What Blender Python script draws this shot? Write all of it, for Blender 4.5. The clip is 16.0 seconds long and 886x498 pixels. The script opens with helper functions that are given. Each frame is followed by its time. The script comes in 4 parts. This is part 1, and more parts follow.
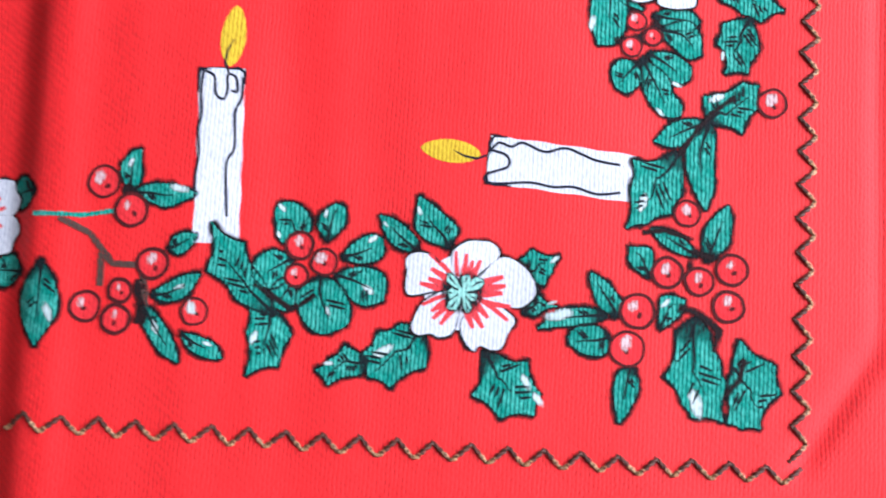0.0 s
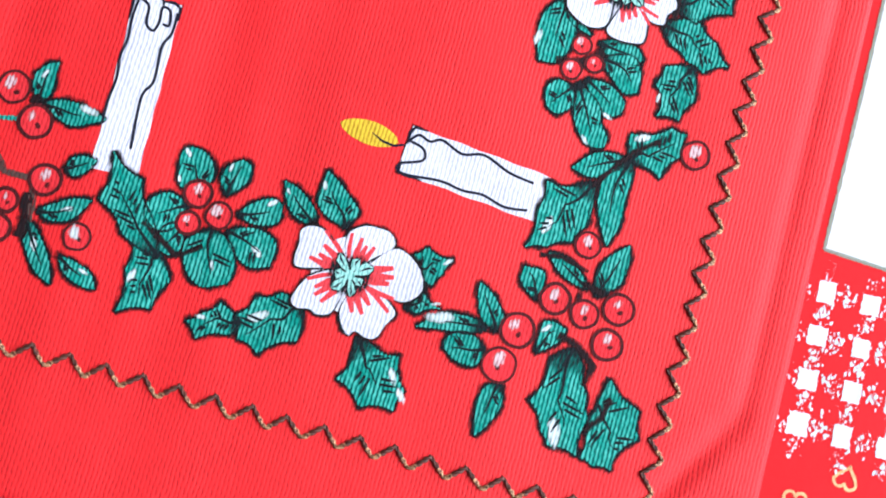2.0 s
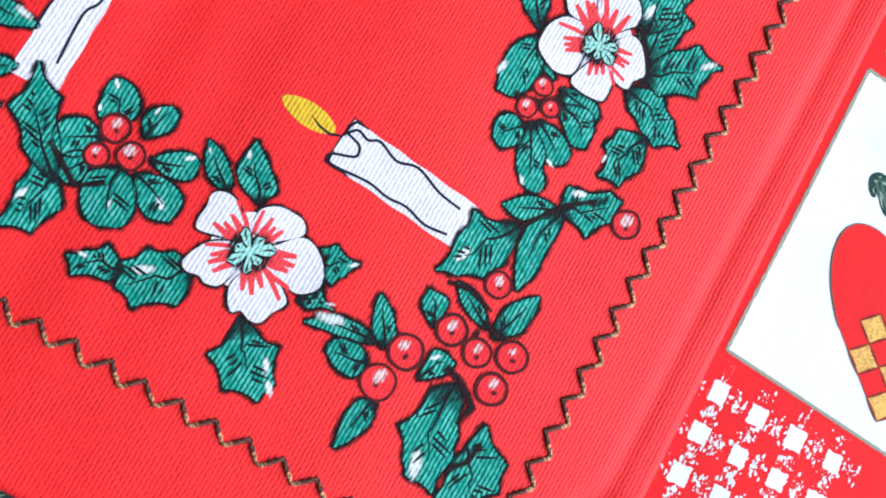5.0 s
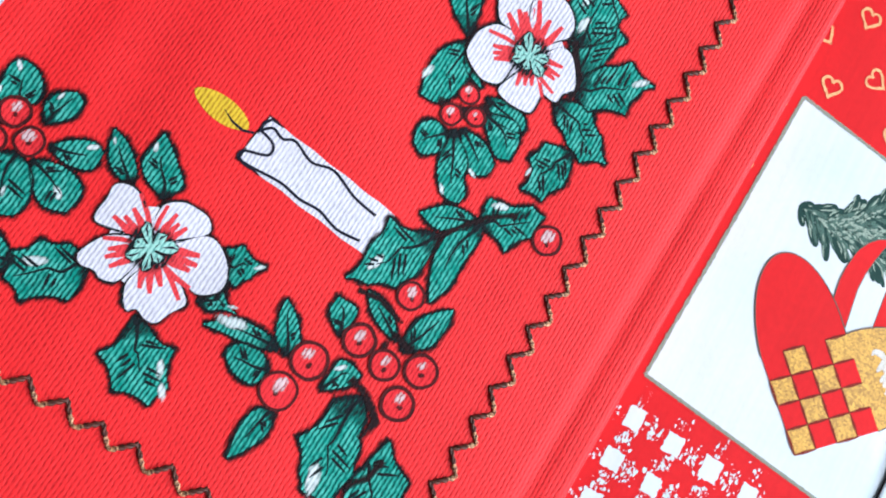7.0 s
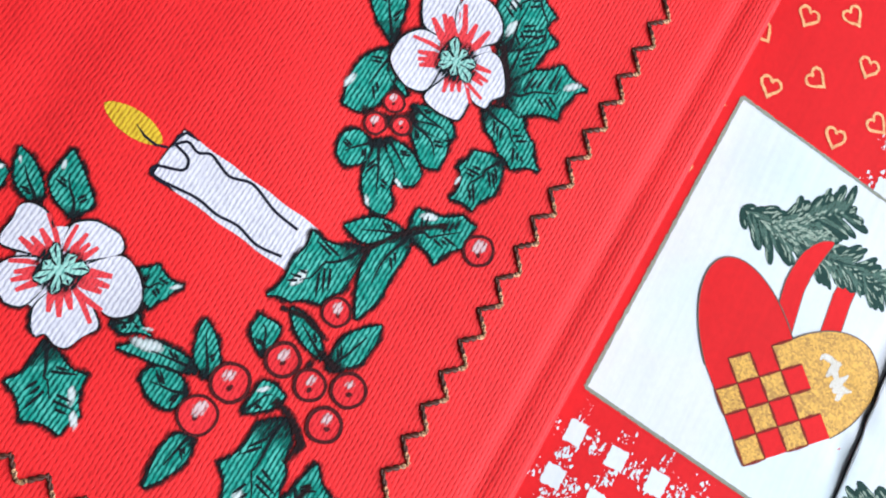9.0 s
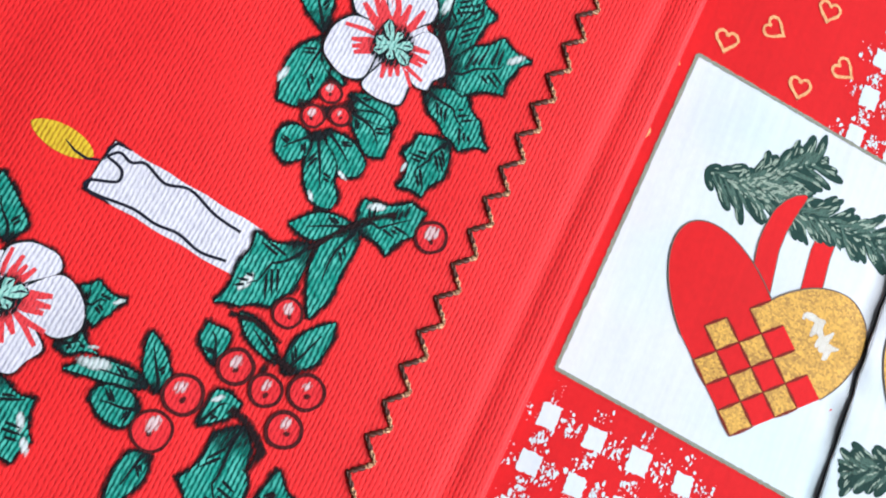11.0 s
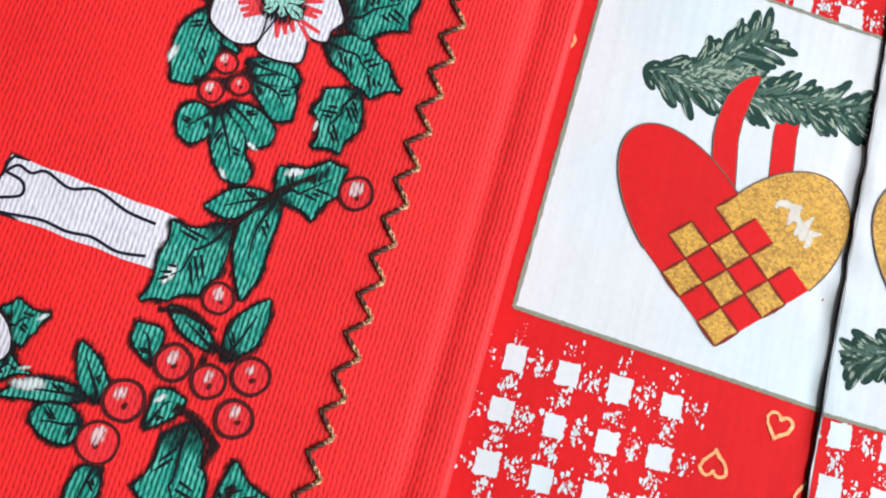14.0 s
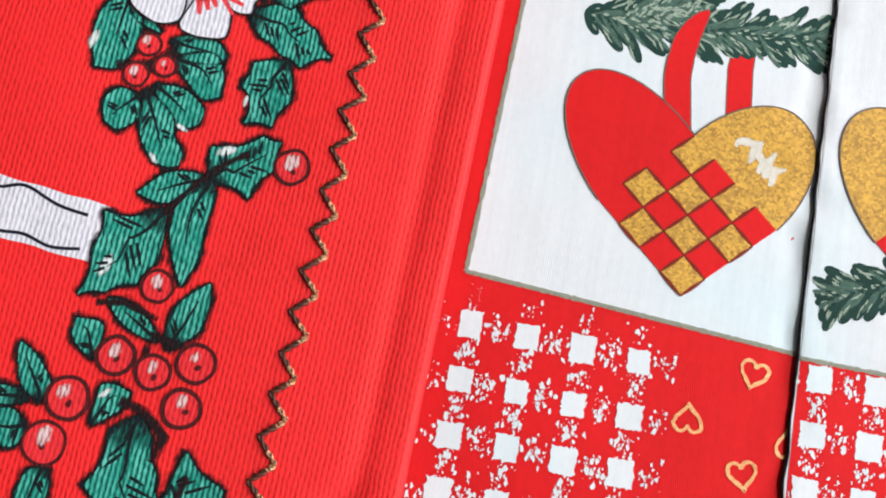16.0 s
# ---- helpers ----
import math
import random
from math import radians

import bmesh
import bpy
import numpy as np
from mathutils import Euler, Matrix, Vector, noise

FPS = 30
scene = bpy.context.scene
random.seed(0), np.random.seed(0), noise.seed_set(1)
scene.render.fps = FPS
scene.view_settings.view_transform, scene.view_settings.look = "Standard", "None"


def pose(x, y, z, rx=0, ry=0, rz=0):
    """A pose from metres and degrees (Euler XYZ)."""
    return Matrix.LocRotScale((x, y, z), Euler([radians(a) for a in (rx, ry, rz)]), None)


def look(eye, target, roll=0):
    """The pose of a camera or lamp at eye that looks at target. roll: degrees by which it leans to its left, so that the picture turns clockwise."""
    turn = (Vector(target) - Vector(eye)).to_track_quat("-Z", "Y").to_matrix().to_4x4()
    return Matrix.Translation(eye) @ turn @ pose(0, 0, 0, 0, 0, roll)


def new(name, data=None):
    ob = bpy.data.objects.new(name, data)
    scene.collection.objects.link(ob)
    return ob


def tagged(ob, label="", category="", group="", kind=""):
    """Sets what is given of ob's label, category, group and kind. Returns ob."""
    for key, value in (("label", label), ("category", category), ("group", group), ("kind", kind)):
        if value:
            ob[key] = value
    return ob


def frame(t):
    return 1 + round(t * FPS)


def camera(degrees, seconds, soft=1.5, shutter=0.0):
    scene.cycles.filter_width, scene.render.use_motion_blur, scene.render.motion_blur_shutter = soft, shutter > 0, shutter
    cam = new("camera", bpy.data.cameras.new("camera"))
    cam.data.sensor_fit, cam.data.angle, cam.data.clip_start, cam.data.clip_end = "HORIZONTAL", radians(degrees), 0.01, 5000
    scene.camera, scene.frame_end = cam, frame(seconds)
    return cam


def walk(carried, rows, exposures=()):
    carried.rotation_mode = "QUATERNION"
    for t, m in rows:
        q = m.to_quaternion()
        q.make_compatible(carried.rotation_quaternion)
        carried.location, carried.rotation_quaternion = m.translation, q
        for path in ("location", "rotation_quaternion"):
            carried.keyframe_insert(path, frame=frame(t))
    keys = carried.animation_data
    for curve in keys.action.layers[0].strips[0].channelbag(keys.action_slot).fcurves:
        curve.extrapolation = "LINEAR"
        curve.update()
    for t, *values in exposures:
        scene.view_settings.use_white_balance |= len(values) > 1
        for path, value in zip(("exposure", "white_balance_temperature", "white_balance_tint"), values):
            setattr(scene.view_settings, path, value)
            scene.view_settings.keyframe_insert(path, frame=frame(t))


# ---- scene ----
cam = camera(50, 16.0, soft=1.9, shutter=0.5)
PATH = [
    (0, pose(-0.07366, 0.00898, 0.18357, 7.388, -1.039, 1.410)),
    (0.3, pose(-0.06987, 0.01163, 0.18188, 6.190, -2.449, 2.498)),
    (0.5, pose(-0.06415, 0.00989, 0.18281, 6.610, -1.932, 3.670)),
    (1, pose(-0.06160, 0.01039, 0.18272, 6.500, -2.512, 6.598)),
    (1.5, pose(-0.06155, 0.01350, 0.18348, 5.503, -3.592, 9.955)),
    (2, pose(-0.06014, 0.01340, 0.18308, 5.446, -4.353, 13.326)),
    (2.5, pose(-0.05826, 0.01263, 0.18252, 5.546, -4.898, 16.388)),
    (3, pose(-0.05736, 0.01237, 0.18182, 5.360, -5.556, 19.182)),
    (3.5, pose(-0.05712, 0.00866, 0.18059, 6.198, -6.737, 21.643)),
    (6, pose(-0.05045, 0.01387, 0.17449, 5.706, -11.419, 29.687)),
    (6.5, pose(-0.04705, 0.01480, 0.17360, 6.090, -11.736, 30.072)),
    (7, pose(-0.04458, 0.01617, 0.17229, 6.333, -12.212, 30.305)),
    (7.5, pose(-0.04138, 0.01769, 0.17140, 6.706, -12.361, 30.362)),
    (8, pose(-0.03897, 0.01900, 0.17047, 7.081, -12.706, 30.210)),
    (8.5, pose(-0.03679, 0.02054, 0.16926, 7.390, -12.913, 29.622)),
    (9, pose(-0.03389, 0.02183, 0.16844, 7.807, -12.767, 28.594)),
    (11.5, pose(-0.01633, 0.02840, 0.16448, 9.061, -9.493, 22.054)),
    (12, pose(-0.01289, 0.02942, 0.16333, 8.928, -8.698, 20.330)),
    (12.5, pose(-0.00882, 0.02982, 0.16187, 9.008, -7.757, 18.560)),
    (13, pose(-0.00483, 0.02927, 0.16019, 9.356, -6.961, 16.861)),
    (13.5, pose(-0.00139, 0.03049, 0.15878, 8.997, -6.150, 15.315)),
    (14, pose(0.00408, 0.03177, 0.15793, 8.725, -4.708, 13.913)),
    (14.5, pose(0.00832, 0.03172, 0.15641, 8.752, -3.852, 12.643)),
    (15, pose(0.01227, 0.03163, 0.15487, 8.698, -3.150, 11.468)),
    (15.5, pose(0.01595, 0.03166, 0.15329, 8.590, -2.555, 10.499)),
    (16, pose(0.01948, 0.03135, 0.15185, 8.614, -1.986, 9.605)),
]
EXPOSURES = [(0, 0.66, 5700, 10), (3.5, 0.60, 5750, 10), (7, 0.37, 5850, 10), (9, 0.30, 6000, 10), (12.5, 0.25, 6250, 10), (16, 0.12, 6700, 10)]

walk(cam, PATH, EXPOSURES)

# ---- world and light: an overcast day, let in by an unseen window added beside the table ----
world = bpy.data.worlds.new("sky")
scene.world = world
world.use_nodes = True
wn = world.node_tree.nodes
sky = wn.new("ShaderNodeTexSky")
sky.sky_type = "NISHITA"
sky.sun_disc = False
sky.sun_elevation = radians(48)
sky.sun_rotation = radians(67)
world.node_tree.links.new(sky.outputs[0], wn["Background"].inputs[0])
wn["Background"].inputs[1].default_value = 0.12
sun = new("sun", bpy.data.lights.new("sun", "SUN"))
sun.data.energy = 0.6
sun.data.angle = radians(14)
sun.data.color = (1.0, 0.95, 0.88)
sun.matrix_world = look((0.7, 0.3, 0.85), (0, 0, 0))

WALL_X = 0.52
WINDOW_Y, WINDOW_Z = (-0.35, 0.85), (0.10, 1.20)
# area lamp in the unseen window, added so that brightness falls off leftwards
daylight = new("unseen_window_daylight", bpy.data.lights.new("unseen_window_daylight", "AREA"))
daylight.data.shape = "RECTANGLE"
daylight.data.size = WINDOW_Y[1] - WINDOW_Y[0] - 0.04
daylight.data.size_y = WINDOW_Z[1] - WINDOW_Z[0] - 0.04
daylight.data.energy = 19.0
daylight.data.color = (0.97, 0.98, 1.0)
daylight.matrix_world = look((WALL_X + 0.10, sum(WINDOW_Y) / 2, sum(WINDOW_Z) / 2), (-1.0, sum(WINDOW_Y) / 2, sum(WINDOW_Z) / 2))

MM = 0.001


# ---- materials ----
def new_mat(name):
    m = bpy.data.materials.new(name)
    m.use_nodes = True
    return m, m.node_tree.nodes, m.node_tree.links, m.node_tree.nodes["Principled BSDF"]


def math_node(nt, op, a, b=None, c=None):
    n = nt.nodes.new("ShaderNodeMath")
    n.operation = op
    for k, v in enumerate((a, b, c)):
        if v is None:
            continue
        if isinstance(v, (int, float)):
            n.inputs[k].default_value = v
        else:
            nt.links.new(v, n.inputs[k])
    return n.outputs[0]


def noise_node(nt, scale, detail=2.0, stretch=None):
    n = nt.nodes.new("ShaderNodeTexNoise")
    n.inputs["Scale"].default_value = scale
    n.inputs["Detail"].default_value = detail
    geo = nt.nodes.new("ShaderNodeNewGeometry")
    if stretch:
        mp = nt.nodes.new("ShaderNodeMapping")
        mp.inputs["Scale"].default_value = stretch
        nt.links.new(geo.outputs["Position"], mp.inputs[0])
        nt.links.new(mp.outputs[0], n.inputs["Vector"])
    else:
        nt.links.new(geo.outputs["Position"], n.inputs["Vector"])
    return n.outputs["Fac"]


def weave_group(name, pitch, cross, angle, shift, base, grain):
    """Height of a woven surface, 0 to 1: yarns of the given pitch with narrow valleys between, which deepen to a pit once in every length "cross"; the pits step on by "shift" from yarn to yarn. base: depth of the valley between the pits."""
    g = bpy.data.node_groups.new(name, "ShaderNodeTree")
    g.interface.new_socket("Height", in_out="OUTPUT", socket_type="NodeSocketFloat")
    end = g.nodes.new("NodeGroupOutput")
    geo = g.nodes.new("ShaderNodeNewGeometry")
    mp = g.nodes.new("ShaderNodeMapping")
    mp.inputs["Rotation"].default_value = (0, 0, radians(angle))
    g.links.new(geo.outputs["Position"], mp.inputs[0])
    sep = g.nodes.new("ShaderNodeSeparateXYZ")
    g.links.new(mp.outputs[0], sep.inputs[0])
    wob = math_node(g, "MULTIPLY", math_node(g, "SUBTRACT", noise_node(g, 300.0, 3.0), 0.5), pitch * 0.8)
    u = math_node(g, "DIVIDE", math_node(g, "ADD", sep.outputs[0], wob), pitch)
    rib = math_node(g, "SINE", math_node(g, "MULTIPLY", math_node(g, "FRACT", u), math.pi))
    v = math_node(g, "ADD", math_node(g, "DIVIDE", math_node(g, "ADD", sep.outputs[1], wob), cross), math_node(g, "MULTIPLY", math_node(g, "FLOOR", u), shift))
    off = math_node(g, "ABSOLUTE", math_node(g, "MULTIPLY_ADD", math_node(g, "FRACT", v), 2.0, -1.0))
    gap = g.nodes.new("ShaderNodeMapRange")
    gap.interpolation_type = "SMOOTHSTEP"
    gap.inputs[1].default_value = 0.25
    gap.inputs[2].default_value = 0.8
    g.links.new(off, gap.inputs[0])
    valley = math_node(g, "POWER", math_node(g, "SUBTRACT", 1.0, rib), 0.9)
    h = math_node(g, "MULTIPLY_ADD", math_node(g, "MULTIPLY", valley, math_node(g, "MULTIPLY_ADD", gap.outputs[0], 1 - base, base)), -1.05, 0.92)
    # the weave stands out in some places and is felted over in others
    plain = g.nodes.new("ShaderNodeMapRange")
    plain.inputs[1].default_value = 0.35
    plain.inputs[2].default_value = 0.65
    plain.inputs[3].default_value = 0.65
    g.links.new(noise_node(g, 110.0, 3.0), plain.inputs[0])
    h = math_node(g, "MULTIPLY_ADD", math_node(g, "SUBTRACT", h, 0.72), plain.outputs[0], 0.72)
    n = math_node(g, "MULTIPLY_ADD", math_node(g, "SUBTRACT", noise_node(g, 2000.0, 3.0, (1.0, 0.4, 1.0)), 0.5), grain, h)
    g.links.new(n, end.inputs[0])
    return g


TWILL = weave_group("twill", 0.82 * MM, 1.6 * MM, 2.5, 0.37, 0.36, 0.7)
PRINTED_TWILL = weave_group("printed_twill", 0.82 * MM, 1.6 * MM, 2.5, 0.37, 0.60, 0.85)
PLAIN = weave_group("plain_weave", 0.34 * MM, 0.36 * MM, -2, 0.5, 0.3, 0.8)


def dyed(name, low, high, weave, relief=0.00012, strength=0.5, fade=False, rough=0.85, metal=0.0, wear=0.25, contrast=1.0, sheen=0.0, dab=None, ragged=0.9, patchy=0.0, streak=0.0, feather=(0.25, 0.75), spec=0.25, wash=None):
    """Dyed or printed cloth. low and high: colour in the valleys and on the ridges of the weave; a darker low paints
    the valleys' shade. fade: the ink ends raggedly where its 'ink' value falls.
    """
    m, nodes, links, p = new_mat(name)
    nt = m.node_tree
    w = nodes.new("ShaderNodeGroup")
    w.node_tree = weave
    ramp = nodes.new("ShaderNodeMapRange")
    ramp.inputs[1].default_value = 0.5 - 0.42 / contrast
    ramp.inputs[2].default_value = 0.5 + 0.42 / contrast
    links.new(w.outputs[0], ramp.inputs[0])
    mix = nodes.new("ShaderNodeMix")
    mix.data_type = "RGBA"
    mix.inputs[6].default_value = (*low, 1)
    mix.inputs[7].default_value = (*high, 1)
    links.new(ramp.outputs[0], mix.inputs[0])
    hs = nodes.new("ShaderNodeHueSaturation")
    colour = mix.outputs[2]
    if dab:
        # the tops of the yarns take less ink, more so in some spots than in others
        spot = nodes.new("ShaderNodeMapRange")
        spot.inputs[1].default_value = 0.66
        spot.inputs[2].default_value = 1.05
        links.new(math_node(nt, "ADD", w.outputs[0], math_node(nt, "MULTIPLY", math_node(nt, "SUBTRACT", noise_node(nt, 330.0, 2.0), 0.5), 0.9)), spot.inputs[0])
        over = nodes.new("ShaderNodeMix")
        over.data_type = "RGBA"
        over.inputs[7].default_value = (*dab, 1)
        links.new(colour, over.inputs[6])
        links.new(spot.outputs[0], over.inputs[0])
        colour = over.outputs[2]
    if wash:
        # a thin watercolour wash in broad patches
        tide = nodes.new("ShaderNodeMapRange")
        tide.inputs[1].default_value = 0.42
        tide.inputs[2].default_value = 0.75
        links.new(noise_node(nt, 28.0, 3.0), tide.inputs[0])
        over = nodes.new("ShaderNodeMix")
        over.data_type = "RGBA"
        over.inputs[7].default_value = (*wash, 1)
        links.new(colour, over.inputs[6])
        links.new(tide.outputs[0], over.inputs[0])
        colour = over.outputs[2]
    links.new(colour, hs.inputs["Color"])
    patch = math_node(nt, "ADD", math_node(nt, "MULTIPLY", noise_node(nt, 45.0, 3.0), wear), math_node(nt, "MULTIPLY", noise_node(nt, 700.0, 2.0), wear * 0.6))
    if streak:
        patch = math_node(nt, "ADD", patch, math_node(nt, "MULTIPLY", math_node(nt, "SUBTRACT", noise_node(nt, 900.0, 3.0, (1.0, 0.06, 1.0)), 0.5), streak))
    links.new(math_node(nt, "ADD", patch, 1.0 - wear * 0.8), hs.inputs["Value"])
    links.new(hs.outputs[0], p.inputs["Base Color"])
    p.inputs["Roughness"].default_value = rough
    p.inputs["Metallic"].default_value = metal
    p.inputs["Specular IOR Level"].default_value = spec
    p.inputs["Sheen Weight"].default_value = sheen
    bump = nodes.new("ShaderNodeBump")
    bump.inputs["Distance"].default_value = relief
    bump.inputs["Strength"].default_value = strength
    links.new(w.outputs[0], bump.inputs["Height"])
    links.new(bump.outputs[0], p.inputs["Normal"])
    if fade:
        at = nodes.new("ShaderNodeAttribute")
        at.attribute_name = "ink"
        rag = math_node(nt, "MULTIPLY", math_node(nt, "SUBTRACT", w.outputs[0], 0.5), ragged)
        drift = math_node(nt, "MULTIPLY", math_node(nt, "SUBTRACT", noise_node(nt, 380.0, 3.0), 0.5), 1.5 * patchy)
        a = math_node(nt, "ADD", math_node(nt, "ADD", at.outputs["Fac"], rag), drift)
        step = nodes.new("ShaderNodeMapRange")
        step.interpolation_type = "SMOOTHSTEP"
        step.inputs[1].default_value = feather[0]
        step.inputs[2].default_value = feather[1]
        links.new(a, step.inputs[0])
        links.new(step.outputs[0], p.inputs["Alpha"])
    return m


# the darker red in the valleys stands for shade between the ribs
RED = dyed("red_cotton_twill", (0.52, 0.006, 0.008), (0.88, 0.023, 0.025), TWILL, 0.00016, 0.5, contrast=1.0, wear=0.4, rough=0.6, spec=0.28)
GREEN = dyed("green_ink", (0.0, 0.030, 0.028), (0.008, 0.28, 0.21), PRINTED_TWILL, contrast=1.25, wear=0.4, dab=(0.11, 0.51, 0.42), fade=True, ragged=0.45)
HALO = dyed("dark_ink_feathered", (0.003, 0.0015, 0.003), (0.016, 0.005, 0.006), TWILL, fade=True, ragged=0.5, patchy=1.25, feather=(0.05, 1.05))
DARK = dyed("dark_ink", (0.002, 0.003, 0.006), (0.005, 0.010, 0.012), TWILL, fade=True, ragged=1.0, patchy=0.8, feather=(0.2, 0.85))
WHITE = dyed("white_ground", (0.38, 0.38, 0.48), (0.78, 0.77, 0.82), PRINTED_TWILL, wear=0.3, contrast=1.0)
SHINE = dyed("white_touch", (0.42, 0.55, 0.53), (0.66, 0.70, 0.70), PRINTED_TWILL, fade=True, ragged=0.45, patchy=0.9, feather=(0.15, 1.15))
BERRY = dyed("berry_ink", (0.42, 0.006, 0.010), (0.80, 0.032, 0.040), TWILL, wear=0.45)
MAROON = dyed("maroon_ink", (0.012, 0.002, 0.003), (0.085, 0.008, 0.009), TWILL, fade=True, ragged=0.7, patchy=0.75, feather=(0.15, 0.9))
BLUSH = dyed("pale_berry_gleam", (0.46, 0.14, 0.16), (0.70, 0.56, 0.56), TWILL, fade=True, ragged=0.8, patchy=0.9, feather=(0.1, 1.0))
YELLOW = dyed("yellow_ink", (0.40, 0.20, 0.006), (0.76, 0.52, 0.030), PRINTED_TWILL, wear=0.5, contrast=1.3)
STREAK = dyed("red_streak_ink", (0.50, 0.012, 0.02), (0.78, 0.06, 0.07), TWILL, fade=True, ragged=0.6, patchy=0.5)
TEAL = dyed("pale_teal_ink", (0.06, 0.26, 0.22), (0.36, 0.66, 0.58), TWILL, wear=0.5, contrast=1.3)
BROWN = dyed("brown_twig_ink", (0.02, 0.009, 0.008), (0.11, 0.055, 0.045), TWILL, fade=True, wear=0.5, ragged=1.2, patchy=0.8)
DRIP = dyed("black_drip_ink", (0.003, 0.003, 0.012), (0.010, 0.010, 0.022), TWILL)

P_RED = dyed("red_print", (0.53, 0.006, 0.009), (0.63, 0.010, 0.012), PLAIN, 0.00006, 0.4, wear=0.25, streak=0.15, rough=0.7, spec=0.14)
P_WHITE = dyed("white_print_ground", (0.60, 0.63, 0.66), (0.66, 0.69, 0.72), PLAIN, 0.00006, 0.4, wear=0.16, streak=0.16, rough=0.7, spec=0.16, wash=(0.57, 0.68, 0.72))
P_BORDER = dyed("grey_green_border", (0.14, 0.15, 0.11), (0.28, 0.29, 0.23), PLAIN, 0.00005, 0.3, fade=True, wear=0.4, patchy=0.5)
P_PINE = dyed("dark_pine_ink", (0.003, 0.018, 0.015), (0.013, 0.050, 0.040), PLAIN, 0.00005, 0.3, wear=0.8)
P_MOSS = dyed("moss_pine_ink", (0.020, 0.060, 0.050), (0.075, 0.140, 0.110), PLAIN, 0.00005, 0.3, fade=True, wear=0.6, patchy=1.2)
P_SAGE = dyed("sage_pine_ink", (0.12, 0.18, 0.14), (0.32, 0.40, 0.32), PLAIN, 0.00005, 0.3, fade=True, wear=0.6, patchy=1.4)
P_LINE = dyed("thin_grey_outline", (0.07, 0.055, 0.045), (0.15, 0.11, 0.09), PLAIN, 0.00005, 0.3)
P_SHADE = dyed("weave_shade_ink", (0.12, 0.006, 0.006), (0.20, 0.02, 0.01), PLAIN, 0.00005, 0.3, fade=True, patchy=0.3)
# near-black of the strip that paints the shadow line at the flap's edge
P_NAVY = dyed("black_edge_shadow", (0.004, 0.004, 0.005), (0.014, 0.014, 0.018), PLAIN, 0.00008, 0.6, wear=0.5)
P_SHEEN = dyed("pale_sheen_print", (0.52, 0.48, 0.38), (0.68, 0.66, 0.60), PLAIN, 0.00005, 0.3, fade=True, patchy=0.9, ragged=1.2)


def gold_mat(name, low, high, metal, rough):
    m, nodes, links, p = new_mat(name)
    nt = m.node_tree
    v = nodes.new("ShaderNodeTexVoronoi")
    v.inputs["Scale"].default_value = 2300
    geo = nodes.new("ShaderNodeNewGeometry")
    links.new(geo.outputs["Position"], v.inputs["Vector"])
    sep = nodes.new("ShaderNodeSeparateColor")
    links.new(v.outputs["Color"], sep.inputs[0])
    fac = math_node(nt, "ADD", math_node(nt, "MULTIPLY", sep.outputs[0], 0.8), math_node(nt, "MULTIPLY", noise_node(nt, 160.0, 3.0), 0.5))
    mix = nodes.new("ShaderNodeMix")
    mix.data_type = "RGBA"
    mix.inputs[6].default_value = (*low, 1)
    mix.inputs[7].default_value = (*high, 1)
    links.new(fac, mix.inputs[0])
    links.new(mix.outputs[2], p.inputs["Base Color"])
    p.inputs["Metallic"].default_value = metal
    p.inputs["Roughness"].default_value = rough
    bump = nodes.new("ShaderNodeBump")
    bump.inputs["Distance"].default_value = 0.00008
    bump.inputs["Strength"].default_value = 0.5
    links.new(sep.outputs[1], bump.inputs["Height"])
    links.new(bump.outputs[0], p.inputs["Normal"])
    return m


P_GOLD = gold_mat("gold_glitter_print", (0.20, 0.090, 0.003), (0.62, 0.345, 0.035), 0.12, 0.6)
P_PALEGOLD = gold_mat("pale_gold_outline", (0.55, 0.20, 0.06), (0.80, 0.42, 0.17), 0.1, 0.55)
THREAD = gold_mat("gold_thread", (0.10, 0.035, 0.015), (0.66, 0.38, 0.19), 0.15, 0.5)
THREAD_DARK = gold_mat("dark_brown_thread", (0.018, 0.005, 0.003), (0.12, 0.032, 0.016), 0.1, 0.55)


def table_mat():
    m, nodes, links, p = new_mat("table_wood")
    nt = m.node_tree
    mix = nodes.new("ShaderNodeMix")
    mix.data_type = "RGBA"
    mix.inputs[6].default_value = (0.16, 0.09, 0.045, 1)
    mix.inputs[7].default_value = (0.30, 0.19, 0.10, 1)
    links.new(noise_node(nt, 18.0, 6.0, (1, 12, 1)), mix.inputs[0])
    links.new(mix.outputs[2], p.inputs["Base Color"])
    p.inputs["Roughness"].default_value = 0.5
    return m


WOOD = table_mat()


def plaster_mat():
    m, nodes, links, p = new_mat("grey_plaster")
    mix = nodes.new("ShaderNodeMix")
    mix.data_type = "RGBA"
    mix.inputs[6].default_value = (0.26, 0.255, 0.245, 1)
    mix.inputs[7].default_value = (0.34, 0.335, 0.325, 1)
    links.new(noise_node(m.node_tree, 6.0, 5.0), mix.inputs[0])
    links.new(mix.outputs[2], p.inputs["Base Color"])
    p.inputs["Roughness"].default_value = 0.9
    return m


PLASTER = plaster_mat()


# ---- shapes; lengths in millimetres ----
FLAP_X = 81.1  # the cut edge of the folded layer


def edge_x(y):
    """The towel's long hemmed edge."""
    return 20.6 + 0.036 * y


def edge_y(x):
    """The towel's lower hemmed edge."""
    return -34.6 - 0.033 * x


def bell(v, width):
    return math.exp(-(v / width) ** 2)


def soft(v):
    v = min(1.0, max(0.0, v))
    return v * v * (3 - 2 * v)


